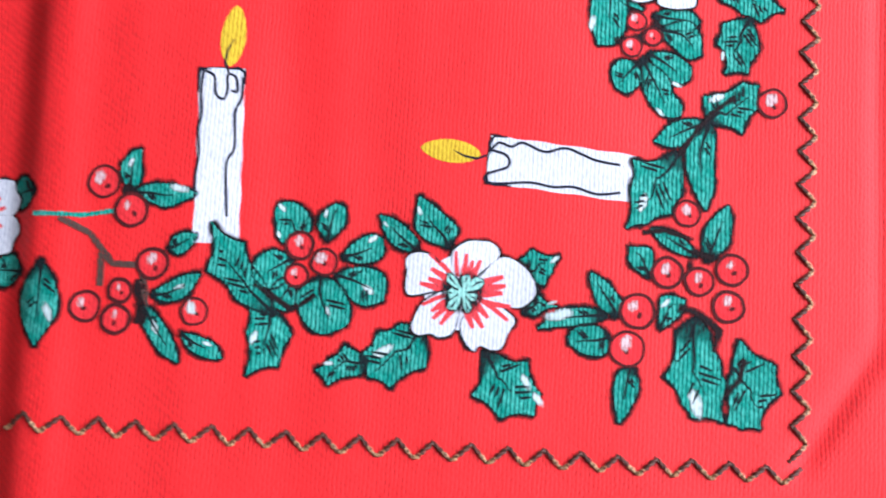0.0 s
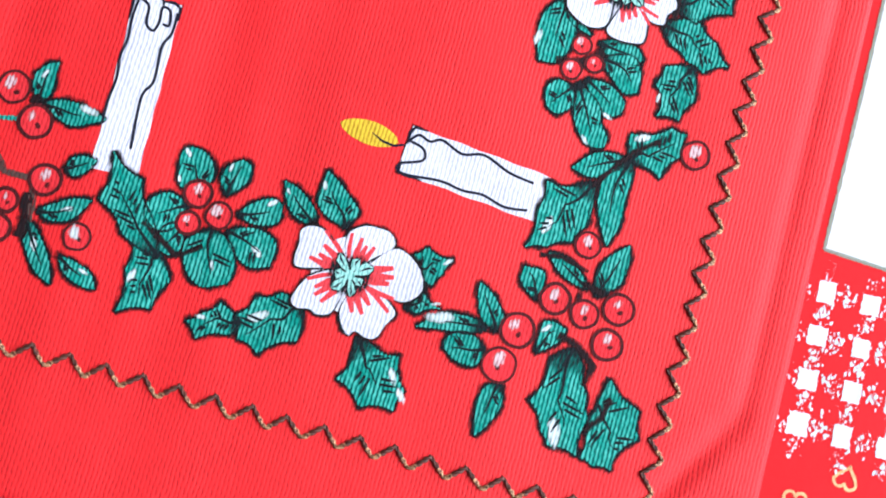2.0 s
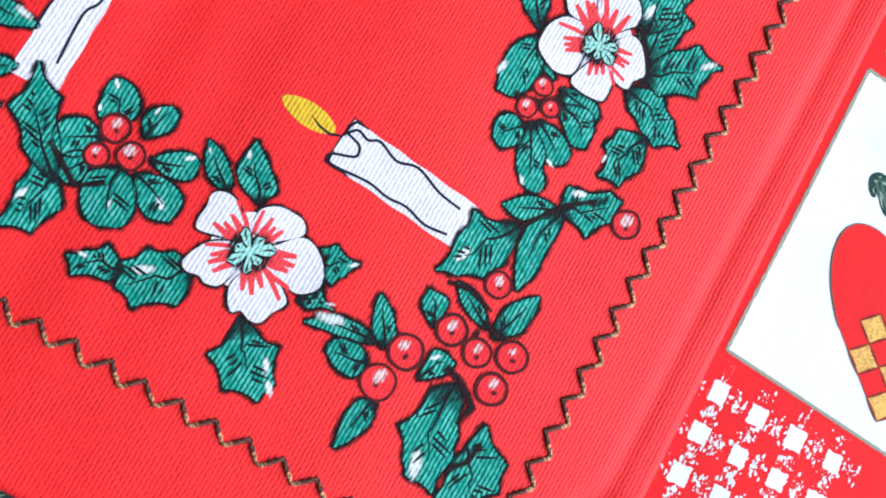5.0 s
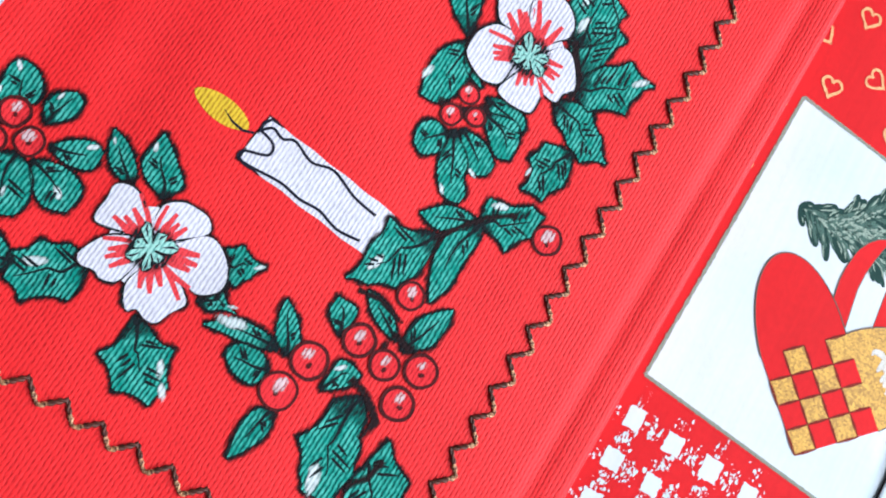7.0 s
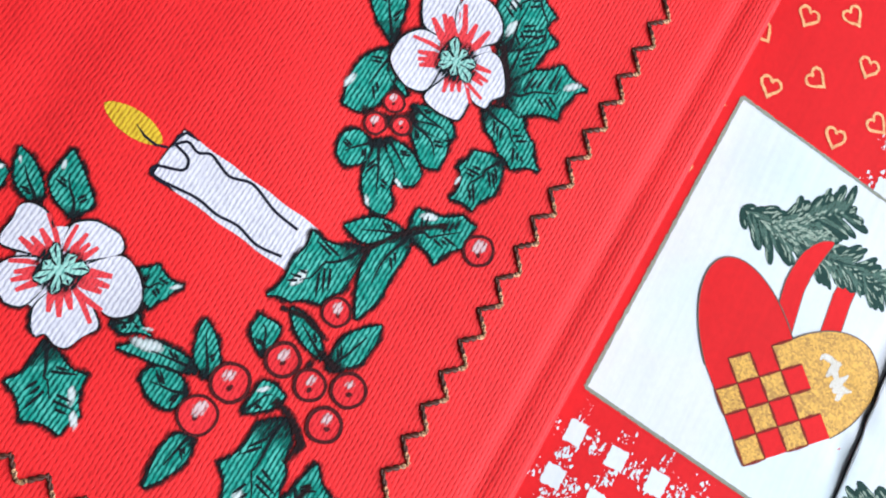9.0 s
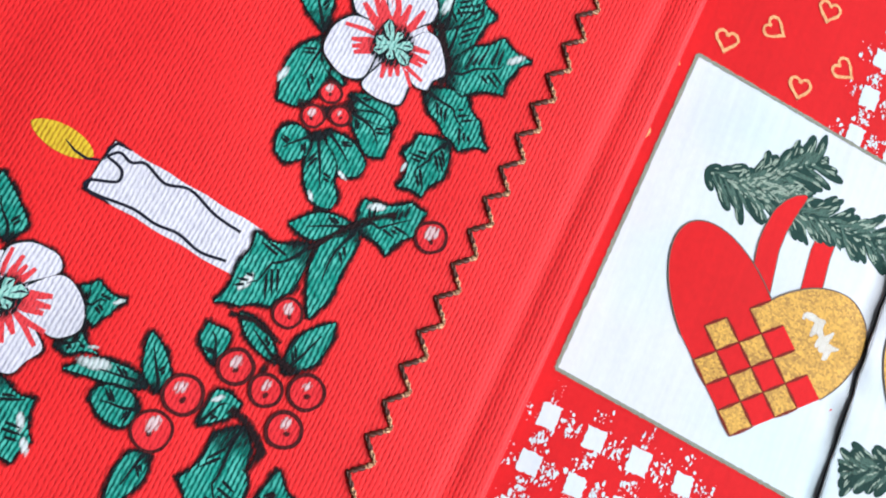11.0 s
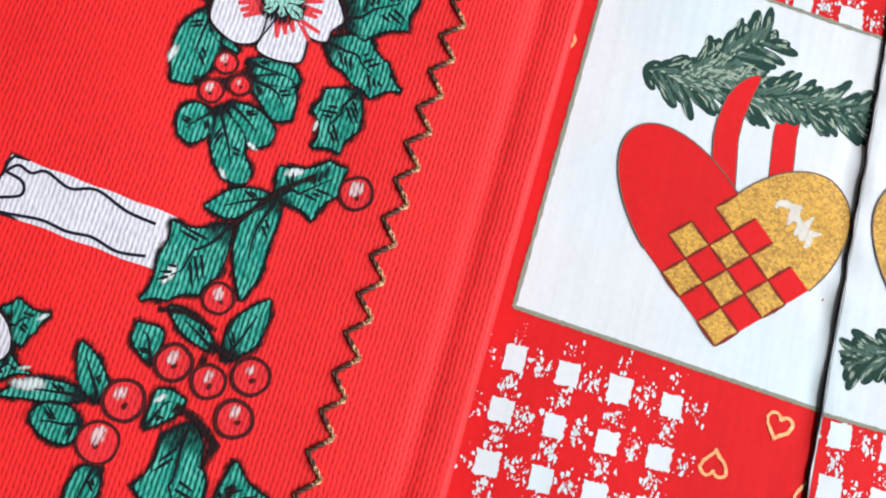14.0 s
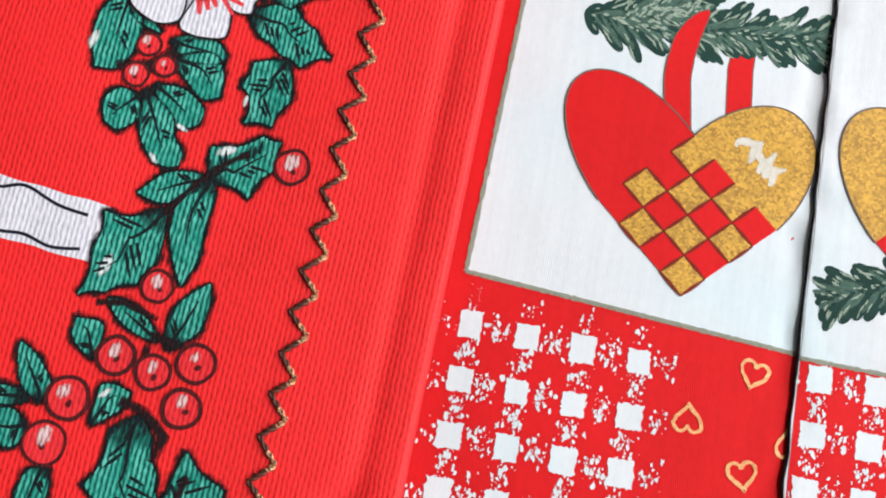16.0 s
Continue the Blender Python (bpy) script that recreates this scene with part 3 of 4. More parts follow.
def blossom(x, y, petals):
    """A white blossom: lobed petals with red streaks and a pale teal heart. petals: the way each points, and its rim as (degrees aside, mm from the centre)."""
    centre = Sheet()
    centre.disc(x, y, 1.3, 4)
    ob = centre.make("blossom", TEAL, towel, "white blossom with red streaks and a teal centre", "towel", 0.300)
    ground = Sheet()
    ground.disc(x, y, 7.4, 6, 32)
    ground.make("petal_ground", WHITE, ob, "", "towel", 0.222)
    for k, (angle, knots) in enumerate(petals):
        rnd = random.Random(int(abs(x) * 10) + k)
        c, s = math.cos(radians(angle)), math.sin(radians(angle))
        reach = max(r for _, r in knots) * 0.94
        n = 40
        right = resample(curve([(x + r * math.cos(radians(angle + a)), y + r * math.sin(radians(angle + a))) for a, r in knots], 6), n)
        left = [(x + (px - x) * 0.12, y + (py - y) * 0.12) for px, py in right]
        body = Sheet()
        body.band(left, right, 8)
        level = 0.235 + 0.012 * (k % 3)
        pet = body.make("petal", WHITE, ob, "", "towel", level)
        edge = Sheet()
        loop = [left[0]] + right + [left[-1]]
        edge.line(loop, [0.08] + [0.02 + 0.10 * (1 + math.sin(i * 0.22 + k * 1.9)) for i in range(n + 1)] + [0.15], 0.45)
        halo = Sheet()
        grown = []
        cx, cy = x + c * reach * 0.5, y + s * reach * 0.5
        for px, py in loop:
            d = math.dist((px, py), (cx, cy)) or 1
            grown.append((px + (px - cx) / d * 0.9, py + (py - cy) / d * 0.9))
        halo.band(loop, grown, 4, lambda r, q: 0.9 - 0.9 * q)
        edge.make("outline", DARK, pet, "", "towel", level + 0.006, True)
        halo.make("feathered_edge", HALO, pet, "", "towel", 0.19, True)
        streak = Sheet()
        glow = ellipse_half(x, y, -s * reach * 0.20, c * reach * 0.20, c * reach * 0.38, s * reach * 0.38, 14)
        streak.band([(x, y)] * 15, glow, 5, lambda r, q: 1.0 - 0.5 * q)
        for m in range(4):
            # three short tongues, and one long thin streak along the petal's side
            lone = m == 3
            off = (0.46 if k % 2 else -0.46) if lone else (m - 1) * 0.22 + rnd.uniform(-0.06, 0.06)
            r0, r1 = reach * (0.3 if lone else 0.2), reach * (rnd.uniform(0.7, 0.85) if lone else rnd.uniform(0.55, 0.72))
            pts = [(x + q * math.cos(radians(angle) + off * (1.5 - 0.5 * q / r1)), y + q * math.sin(radians(angle) + off * (1.5 - 0.5 * q / r1))) for q in (r0, r0 * 0.6 + r1 * 0.4, r1)]
            streak.line(pts, [reach * 0.035, reach * (0.04 if lone else 0.06), reach * 0.03], 0.35)
        streak.make("streak", STREAK, pet, "red streaks", "towel", level + 0.012, True)
    under = Sheet()
    under.disc(x, y, 4.5, 5, 28, 1, 0, lambda q: 1.15 * (1 - q ** 2))
    under.make("dark_heart", DARK, ob, "", "towel", 0.285, True)
    for k in range(7):
        # stamen leaves of uneven size, ringed in dark ink
        t = k * 2 * math.pi / 7 + x + 0.32 * math.sin(k * 3.1)
        far = 3.9 + 1.0 * math.sin(k * 2.3 + x)
        fat = 0.9 + 0.2 * math.sin(k * 1.7 + y)
        tip = [(x + q * math.cos(t + w), y + q * math.sin(t + w)) for q, w in ((0.9, 0), (2.0, 0.1), (far * 0.75, 0.1), (far, 0))]
        leaflet = Sheet()
        leaflet.line(tip, [0.25, fat * 0.8, fat * 1.05, 0.05])
        heart_leaf = leaflet.make("stamen_leaf", TEAL, ob, "", "towel", 0.33)
        around = Sheet()
        around.line(tip, [0.6, fat + 0.3, fat + 0.45, 0.5], 0.5)
        around.make("outline", DARK, heart_leaf, "", "towel", 0.312, True)
        crease = Sheet()
        crease.line(tip[1:], [0.05, 0.22, 0.05])
        crease.make("crease", DRIP, heart_leaf, "", "towel", 0.338)


def curve(pts, steps=5):
    """A smooth line through points."""
    out = []
    for i in range(len(pts) - 1):
        p = [pts[max(0, i - 1)], pts[i], pts[i + 1], pts[min(len(pts) - 1, i + 2)]]
        for k in range(steps):
            t = k / steps
            w = (-0.5 * t ** 3 + t ** 2 - 0.5 * t, 1.5 * t ** 3 - 2.5 * t ** 2 + 1, -1.5 * t ** 3 + 2 * t ** 2 + 0.5 * t, 0.5 * t ** 3 - 0.5 * t ** 2)
            out.append((sum(a * q[0] for a, q in zip(w, p)), sum(a * q[1] for a, q in zip(w, p))))
    return out + [pts[-1]]


# wax drips as strokes along and across a candle, in shares of its length and half width
RUNNY = [[(0.01, 0.38), (0.06, 0.73), (0.145, 0.63), (0.22, 0.86), (0.376, 0.6), (0.52, 0.88), (0.72, 0.56), (0.9, 0.5)],
         [(0.01, 0.38), (0.12, 0.24), (0.14, -0.21), (0.01, -0.62), (0.0, -0.93), (0.08, -0.98), (0.3, -0.75), (0.46, -0.81), (0.6, -0.69), (0.76, -0.85), (0.92, -0.65)]]
UPRIGHT = [[(0.0, -0.8), (0.13, -0.9), (0.26, -0.85), (0.36, -0.97), (0.49, -0.88), (0.62, -1.0), (0.75, -1.0)],
           [(0.02, -0.73), (0.05, -0.34), (0.15, -0.25), (0.18, 0.1), (0.12, 0.26), (0.04, 0.24), (0.05, 0.6), (0.13, 0.69), (0.13, 0.41)],
           [(0.05, 0.92), (0.17, 0.89), (0.26, 0.62), (0.45, 0.67), (0.53, 0.37), (0.62, 0.32), (0.85, 0.43)]]


def candle(x0, y0, x1, y1, half, fx, fy, gx, gy, flame_half, strokes):
    """A printed white candle from its top to its foot, with its drip lines, wick and flame."""
    dx, dy = x1 - x0, y1 - y0
    length = math.hypot(dx, dy)
    ux, uy = dx / length, dy / length
    rnd = random.Random(int(length * 100))

    def at(along, side):
        return x0 + ux * along - uy * side, y0 + uy * along + ux * side

    rows = [length * i / 34 for i in range(35)]
    body = Sheet()
    body.band([at(q, half + 0.1 * math.sin(q * 0.8)) for q in rows], [at(q, -half + 0.12 * math.sin(q * 0.7 + 1)) for q in rows], 8)
    ob = body.make("candle", WHITE, towel, "white candle with dark wavy wax drips", "towel", 0.08)
    drip = Sheet()
    for stroke in strokes:
        drip.line(curve([at(length * q, half * w) for q, w in stroke]), 0.27)
    drip.make("drip_line", DRIP, ob, "black drip lines", "towel", 0.15)
    rim = Sheet()
    rim.line([at(3.2, half), at(0.6, half * 0.98), at(-0.1, half * 0.7), at(0.2, half * 0.2)], [0.1, 0.3, 0.35, 0.08])
    rim.line([at(0.2, -half * 0.5), at(0.3, -half * 0.95), at(1.6, -half * 1.03), at(5.0, -half * 1.0)], [0.1, 0.32, 0.3, 0.08])
    rim.make("rim_line", DRIP, ob, "", "towel", 0.16)
    top = Sheet()
    turn = [at(3.2, half), at(0.2, half), at(-0.1, 0), at(0.2, -half), at(5.0, -half)]
    top.line(turn, [0.5, 0.95, 0.3, 0.95, 0.4], 1.0)
    top.make("feathered_edge", HALO, ob, "", "towel", 0.06, True)
    flame = Sheet()
    vx, vy = gx - fx, gy - fy
    n = math.hypot(vx, vy)
    px, py = -vy / n, vx / n
    prof = [flame_half * math.sin(math.pi * (i / 18) ** 0.95) ** 0.6 + 0.04 for i in range(19)]
    flame.band([(fx + vx * i / 18 + px * prof[i], fy + vy * i / 18 + py * prof[i]) for i in range(19)],
               [(fx + vx * i / 18 - px * prof[i], fy + vy * i / 18 - py * prof[i]) for i in range(19)], 6)
    flame.make("flame", YELLOW, ob, "yellow printed flame", "towel", 0.09)
    wick = Sheet()
    bend = 0.9
    wick.line([(fx - vx * 0.10, fy - vy * 0.10), (fx + vx * 0.06 + px * bend, fy + vy * 0.06 + py * bend), (fx + vx * 0.26 + px * bend * 0.8, fy + vy * 0.26 + py * bend * 0.8),
               (fx + vx * 0.46 - px * 0.2, fy + vy * 0.46 - py * 0.2)], [0.22, 0.26, 0.22, 0.06])
    wick.make("wick", DRIP, ob, "", "towel", 0.17)


# rosette with three berries
leaf("lobe", -98.1, 34.7, -102.4, 41.4, [(0.15, 4.3), (0.68, 3.1), (0.95, 1.8)], [(0.10, -2.1), (0.50, -2.9), (0.82, -1.9)], [(0.89, 0.8, 0.9), (0.34, 4.0, 0.6)])
leaf("lobe", -93.3, 33.9, -92.1, 41.3, [(0.32, 2.5), (0.71, 2.1)], [(0.52, -2.4), (0.91, -2.0)], [(0.71, 1.5, 0.8)])
leaf("lobe", -90.4, 30.9, -82.7, 34.6, [(0.37, 1.5), (0.80, 1.7)], [(0.30, -2.6), (0.80, -3.2)], [(0.81, 0.8, 1.0)])
leaf("lobe", -91.6, 27.3, -82.3, 22.5, [(0.34, 3.7), (0.80, 4.3)], [(0.30, -2.2), (0.71, -2.7)], [(0.66, 0.5, 1.2)])
leaf("lobe", -94.4, 27.0, -91.4, 16.5, [(0.27, 3.2), (0.69, 3.9), (0.96, 2.5)], [(0.21, -5.4), (0.71, -5.3), (1.00, -2.7)], [(0.65, -0.4, 1.0)])
leaf("lobe", -99.8, 25.3, -103.4, 20.8, [(0.40, 2.4), (0.84, 2.2)], [(0.12, -2.2), (0.60, -2.4)])
leaf("lobe", -100.1, 30.3, -107.4, 26.4, [(0.38, 3.3), (0.81, 3.2)], [(0.34, -3.2), (0.82, -2.6)])
leaf("holly", -103.0, 19.3, -116.0, 36.9, [(0.31, 4.5), (0.66, 6.1)], [(0.36, -1.7), (0.68, -2.9)])
leaf("holly", -102.9, 20.1, -108.1, 7.4, [(0.24, 4.8), (0.69, 5.1)], [(0.08, -5.1), (0.44, -3.3)], [(0.47, -1.6, 1.2)])
berry(-98.8, 32.9, 2.9, 0.5)
berry(-99.2, 27.0, 2.5, 0.4)
berry(-93.9, 29.7, 2.8, 0.8)

# sprays round the lower blossom
leaf("oval", -75.9, 31.9, -83.3, 39.3, [(0.41, 2.1), (0.76, 1.5)], [(0.23, -1.9), (0.69, -1.6)], [(0.81, 0.5, 0.6)])
leaf("oval", -70.0, 33.2, -75.7, 43.1, [(0.32, 3.1), (0.59, 3.5), (0.83, 1.7)], [(0.17, -3.3), (0.41, -2.9), (0.81, -1.2)], [(0.78, 1.4, 0.8)])
leaf("holly", -55.0, 27.8, -48.2, 31.9, [(0.14, 3.4), (0.51, 4.1)], [(0.33, -3.4), (0.66, -2.0)], [(0.87, -0.0, 0.8)])
leaf("holly", -55.1, 21.0, -48.4, 22.2, [(0.47, 3.3)], [(0.36, -1.0)], [(0.87, 0.9, 0.8)])
leaf("holly", -62.5, 13.4, -52.8, 1.3, [(0.21, 2.0), (0.43, 5.4), (0.86, 3.6)], [(0.23, -3.1), (0.34, -7.2), (0.78, -5.6)], [(0.63, 2.6, 1.4), (0.88, 2.5, 1.4)])
leaf("holly", -74.4, 17.1, -84.6, 7.8, [(0.31, 5.9), (0.87, 4.3)], [(0.18, -3.7), (0.50, -5.3), (0.90, -4.2)], [(0.61, -1.9, 1.8)])
leaf("holly", -84.9, 10.8, -94.9, 8.9, [(0.21, 2.4), (0.81, 3.4)], [(0.38, -3.6), (0.69, -1.6)], [(0.73, -0.8, 0.9)])

# green foliage at the foot of the second candle
leaf("holly", -24.3, 53.5, -35.0, 37.9, [(0.38, 5.1), (0.60, 5.5), (0.84, 2.7)], [(0.13, -1.7), (0.36, -6.8), (0.65, -3.8)], [(0.67, -0.3, 1.6)])
leaf("oval", -18.4, 60.0, -19.4, 41.9, [(0.15, 1.4), (0.44, 1.3), (0.73, 1.5)], [(0.25, -3.8), (0.54, -4.0), (0.79, -2.3)])
leaf("oval", -18.8, 59.8, -29.4, 55.6, [(0.25, 1.6), (0.67, 2.5)], [(0.25, -1.8), (0.59, -2.2)])
leaf("holly", -18.4, 60.0, -8.2, 67.8, [(0.19, 4.8), (0.84, 2.3)], [(0.15, -2.3), (0.30, -5.8), (0.78, -3.6)], [(0.32, 2.9, 1.5)])
berry(-5.7, 64.0, 3.1, 0.8)

# berry spray in the corner
leaf("oval", -39.0, 20.7, -52.2, 17.9, [(0.10, 0.7), (0.36, 0.9), (0.68, 0.4)], [(0.06, -1.1), (0.29, -2.2), (0.65, -2.5)], [(0.67, -1.8, 2.2)])
leaf("oval", -38.6, 16.5, -46.0, 15.1, [(0.06, 2.1), (0.28, 3.2), (0.72, 2.2)], [(0.21, -2.4), (0.67, -3.0), (0.98, -1.7)])
leaf("oval", -37.0, 20.7, -42.0, 29.0, [(0.26, 1.8), (0.57, 1.7), (0.84, 0.9)], [(0.20, -2.2), (0.54, -2.0), (0.82, -1.2)])
leaf("oval", -30.6, 28.5, -34.3, 34.2, [(0.38, 1.4), (0.72, 1.5)], [(0.30, -2.1), (0.66, -3.2)])
leaf("oval", -21.2, 32.8, -30.2, 37.9, [(0.31, 1.3), (0.68, 1.3)], [(0.38, -1.6), (0.78, -1.5)])
leaf("oval", -19.3, 31.7, -14.8, 43.0, [(0.28, 2.1), (0.57, 2.4), (0.82, 1.3)], [(0.17, -1.4), (0.41, -2.6), (0.76, -1.7)])
leaf("oval", -28.5, 18.4, -23.7, 24.1, [(0.40, 2.5), (0.66, 3.7), (0.88, 2.3)], [(0.35, -0.8), (0.72, -1.1)], [(0.61, 2.4, 1.0)])
leaf("oval", -34.2, 10.8, -36.6, 0.3, [(0.14, 1.6), (0.40, 2.2), (0.77, 1.3)], [(0.13, -2.0), (0.42, -2.4), (0.72, -1.3)])
leaf("holly", -21.4, 20.7, -16.6, 0.9, [(0.17, 1.8), (0.43, 2.4), (0.67, 2.7)], [(0.09, -4.6), (0.48, -8.8), (0.76, -6.8), (0.91, -5.6)], [(0.78, -4.1, 2.4)])
leaf("holly", -14.9, 9.8, -9.4, -0.3, [(-0.46, 5.0), (0.19, 8.7), (0.66, 7.0), (0.74, 2.7)], [(0.33, -2.6), (0.66, -5.2), (0.85, -3.3)])
berry(-23.0, 41.2, 2.8, 0.6)
berry(-27.0, 29.4, 3.2, 0.5)
berry(-20.8, 27.8, 3.0, 0.3)
berry(-14.4, 30.2, 3.3, 0.15)
berry(-15.2, 23.0, 3.3, 0.4)
berry(-32.9, 21.7, 3.6, 0.4)
berry(-35.0, 14.4, 3.6, 0.6)

# upper garland
leaf("lobe", -37.8, 89.7, -40.7, 75.2, [(0.24, 3.3), (0.55, 4.7), (0.91, 3.6)], [(0.33, -2.8), (0.66, -2.5)], [(0.72, -2.1, 1.4)])
leaf("oval", -37.6, 87.7, -31.5, 82.8, [(0.58, 0.4)], [(0.45, -1.5)])
leaf("oval", -38.8, 90.6, -47.5, 102.3, [(0.33, 2.4), (0.63, 2.7)], [(0.38, -2.9), (0.68, -3.5)])
leaf("lobe", -32.8, 71.4, -37.2, 66.5, [(0.27, 2.8), (0.86, 2.6)], [(0.20, -2.8), (0.67, -2.9)])
leaf("lobe", -31.7, 72.6, -24.1, 61.1, [(0.40, 2.2), (0.65, 1.3), (0.88, 1.4)], [(0.39, -3.3), (0.71, -3.6), (0.93, -2.2)], [(0.8, -3.1, 0.9)])
leaf("lobe", -30.4, 73.8, -22.2, 68.6, [(0.41, 2.6), (0.87, 2.4)], [(0.45, -2.4), (0.81, -2.6)], [(0.85, -2.3, 0.9)])
leaf("lobe", -28.4, 78.9, -19.8, 73.8, [(0.43, 4.7), (0.80, 3.2)], [(0.42, -1.5), (0.81, -2.1)])
leaf("lobe", -29.4, 81.9, -20.0, 80.6, [(0.36, 2.0), (0.76, 2.0)], [(0.34, -2.4), (0.85, -1.7)])
leaf("holly", -17.8, 89.0, -3.0, 83.4, [(0.37, 5.0), (0.73, 2.8)], [(0.26, -2.7), (0.53, -3.8), (0.78, -4.1)])
leaf("holly", -16.4, 93.5, -1.9, 102.7, [(0.41, 4.0), (0.74, 5.2)], [(0.17, -5.1), (0.62, -5.8), (0.79, -1.7)], [(0.83, 0.6, 1.6)])
leaf("holly", -16.7, 94.4, -19.2, 115.7, [(0.34, 3.5), (0.79, 2.4)], [(0.30, -4.5), (0.58, -7.1), (0.75, -3.1)], [(0.53, 2.5, 1.8)])
leaf("holly", -9.8, 81.6, -15.0, 70.1, [(0.43, 4.4), (0.84, 4.2)], [(0.27, -4.6), (0.60, -4.1), (0.75, -0.9)], [(0.74, -1.9, 0.8)])
leaf("holly", -19.0, 101.2, -20.7, 117.8, [(0.30, 6.0), (0.64, 5.6)], [(0.30, -5.6), (0.64, -6.0)], [(0.6, 2.5, 1.6)])
berry(-32.9, 80.4, 2.2, 0.6)
berry(-33.9, 75.0, 2.3, 0.6)
berry(-29.6, 77.2, 2.1, 0.3)

# far berry spray
leaf("oval", -132.1, 42.7, -130.2, 50.9, [(0.25, 2.2), (0.57, 2.9), (0.87, 1.6)], [(0.32, -1.5), (0.70, -0.5)], [(0.63, 1.3, 0.8)])
leaf("oval", -131.6, 42.3, -118.9, 42.4, [(0.29, 1.7), (0.59, 1.7), (0.85, 0.7)], [(0.27, -1.7), (0.53, -2.7), (0.83, -1.2)], [(0.72, 1.0, 1.6)])
leaf("oval", -123.9, 31.6, -118.6, 34.4, [(0.29, 1.5), (0.66, 1.3)], [(0.18, -1.9), (0.60, -1.7)])
leaf("oval", -126.7, 22.4, -117.5, 26.7, [(0.30, 0.8), (0.70, 1.0)], [(0.22, -2.3), (0.59, -2.7)], [(0.53, -0.7, 1.0)])
leaf("oval", -128.6, 20.3, -120.9, 9.6, [(0.16, 1.4), (0.65, 1.5)], [(0.31, -1.7), (0.73, -1.7)], [(0.38, -0.1, 1.2)])
leaf("oval", -120.6, 15.0, -112.7, 10.6, [(0.27, 1.2), (0.68, 1.7)], [(0.34, -1.6), (0.74, -1.3)], [(0.57, 1.0, 0.8)])
leaf("oval", -148.2, 28.5, -148.3, 12.2, [(0.25, 2.9), (0.6, 3.8)], [(0.3, -3.4), (0.62, -3.6)], [(0.6, 2.0, 1.6)])
leaf("oval", -150.9, 42.5, -157.4, 41.7, [(0.3, 2.6), (0.62, 3.0)], [(0.3, -3.0), (0.62, -2.8)])
leaf("oval", -152.9, 26.4, -160.6, 27.3, [(0.3, 2.6), (0.62, 3.0)], [(0.3, -3.0), (0.62, -2.8)])
berry(-137.2, 44.3, 3.3, 0.6)
berry(-131.6, 38.8, 3.4, 0.1)
berry(-126.9, 28.5, 3.2, 0.5)
berry(-132.9, 23.1, 2.5, 0.1)
berry(-139.3, 20.0, 3.1, 0.3)
berry(-133.4, 17.6, 3.0, 0.1)
berry(-118.4, 19.4, 2.8, 1.0)
twig((-150.8, 37.8), (-141.2, 37.6), (-134.9, 38.6), half=0.5, ink=GREEN)
twig((-145.4, 37.0), (-139.3, 34.1), (-134.6, 28.3), (-128.8, 28.1), (-127.6, 20.1), half=0.65, ink=BROWN)
twig((-136.9, 30.4), (-136.8, 23.9), half=0.7, ink=BROWN)

# dark stems between the sprays
twig((-22.7, 29.6), (-22.0, 33.5), (-17.9, 32.4), half=0.7, ink=HALO)
twig((-24.9, 22.6), (-20.7, 21.6), (-16.9, 18.1), (-18.0, 14.1), half=0.9, ink=HALO)
twig((-24.6, 52.9), (-20.5, 58.6), (-17.5, 62.0), (-13.1, 65.1), half=0.6, ink=HALO)
twig((-31.8, 37.1), (-27.6, 37.8), (-21.8, 36.0), half=0.6, ink=HALO)
twig((-16.0, 5.8), (-13.2, 9.2), (-12.3, 13.0), half=0.7, ink=HALO)
twig((-107.4, 25.2), (-99.7, 20.3), (-95.4, 23.3), half=0.6, ink=HALO)
twig((-37.3, 75.8), (-31.8, 76.7), (-28.2, 80.2), half=1.2, ink=HALO)
twig((-20.4, 101.5), (-15.8, 95.2), (-15.6, 90.1), half=0.8, ink=HALO)
twig((-133.2, 43.7), (-132.0, 41.7), (-129.3, 41.1), half=1.2, ink=HALO)
twig((-129.6, 25.4), (-128.7, 21.1), (-128.9, 16.8), half=1.2, ink=HALO)

# blossoms
blossom(-66.9, 24.5, [
    (158, [(-33, 4.2), (-27, 9.6), (-17, 12.1), (-7, 12.8), (3, 11.5), (17, 11.2), (27, 10.4), (25, 6.6), (15, 4.1)]),
    (74, [(-26, 5.0), (-28, 10.1), (-15, 11.3), (-1, 10.7), (14, 10.0), (32, 8.1), (41, 4.8)]),
    (11, [(-18, 5.1), (-26, 8.2), (-25, 11.5), (-14, 14.0), (-4, 14.4), (10, 13.4), (26, 11.5), (34, 9.3), (33, 4.7)]),
    (-57, [(-29, 4.2), (-36, 7.2), (-29, 10.0), (-21, 11.7), (-14, 10.9), (-6, 12.4), (3, 13.1), (15, 11.9), (30, 11.6), (36, 9.4), (45, 5.8)]),
    (-135, [(-47, 4.3), (-32, 7.6), (-19, 10.0), (-9, 12.1), (0, 12.0), (9, 10.2), (19, 10.0), (33, 8.2), (37, 4.4)]),
])
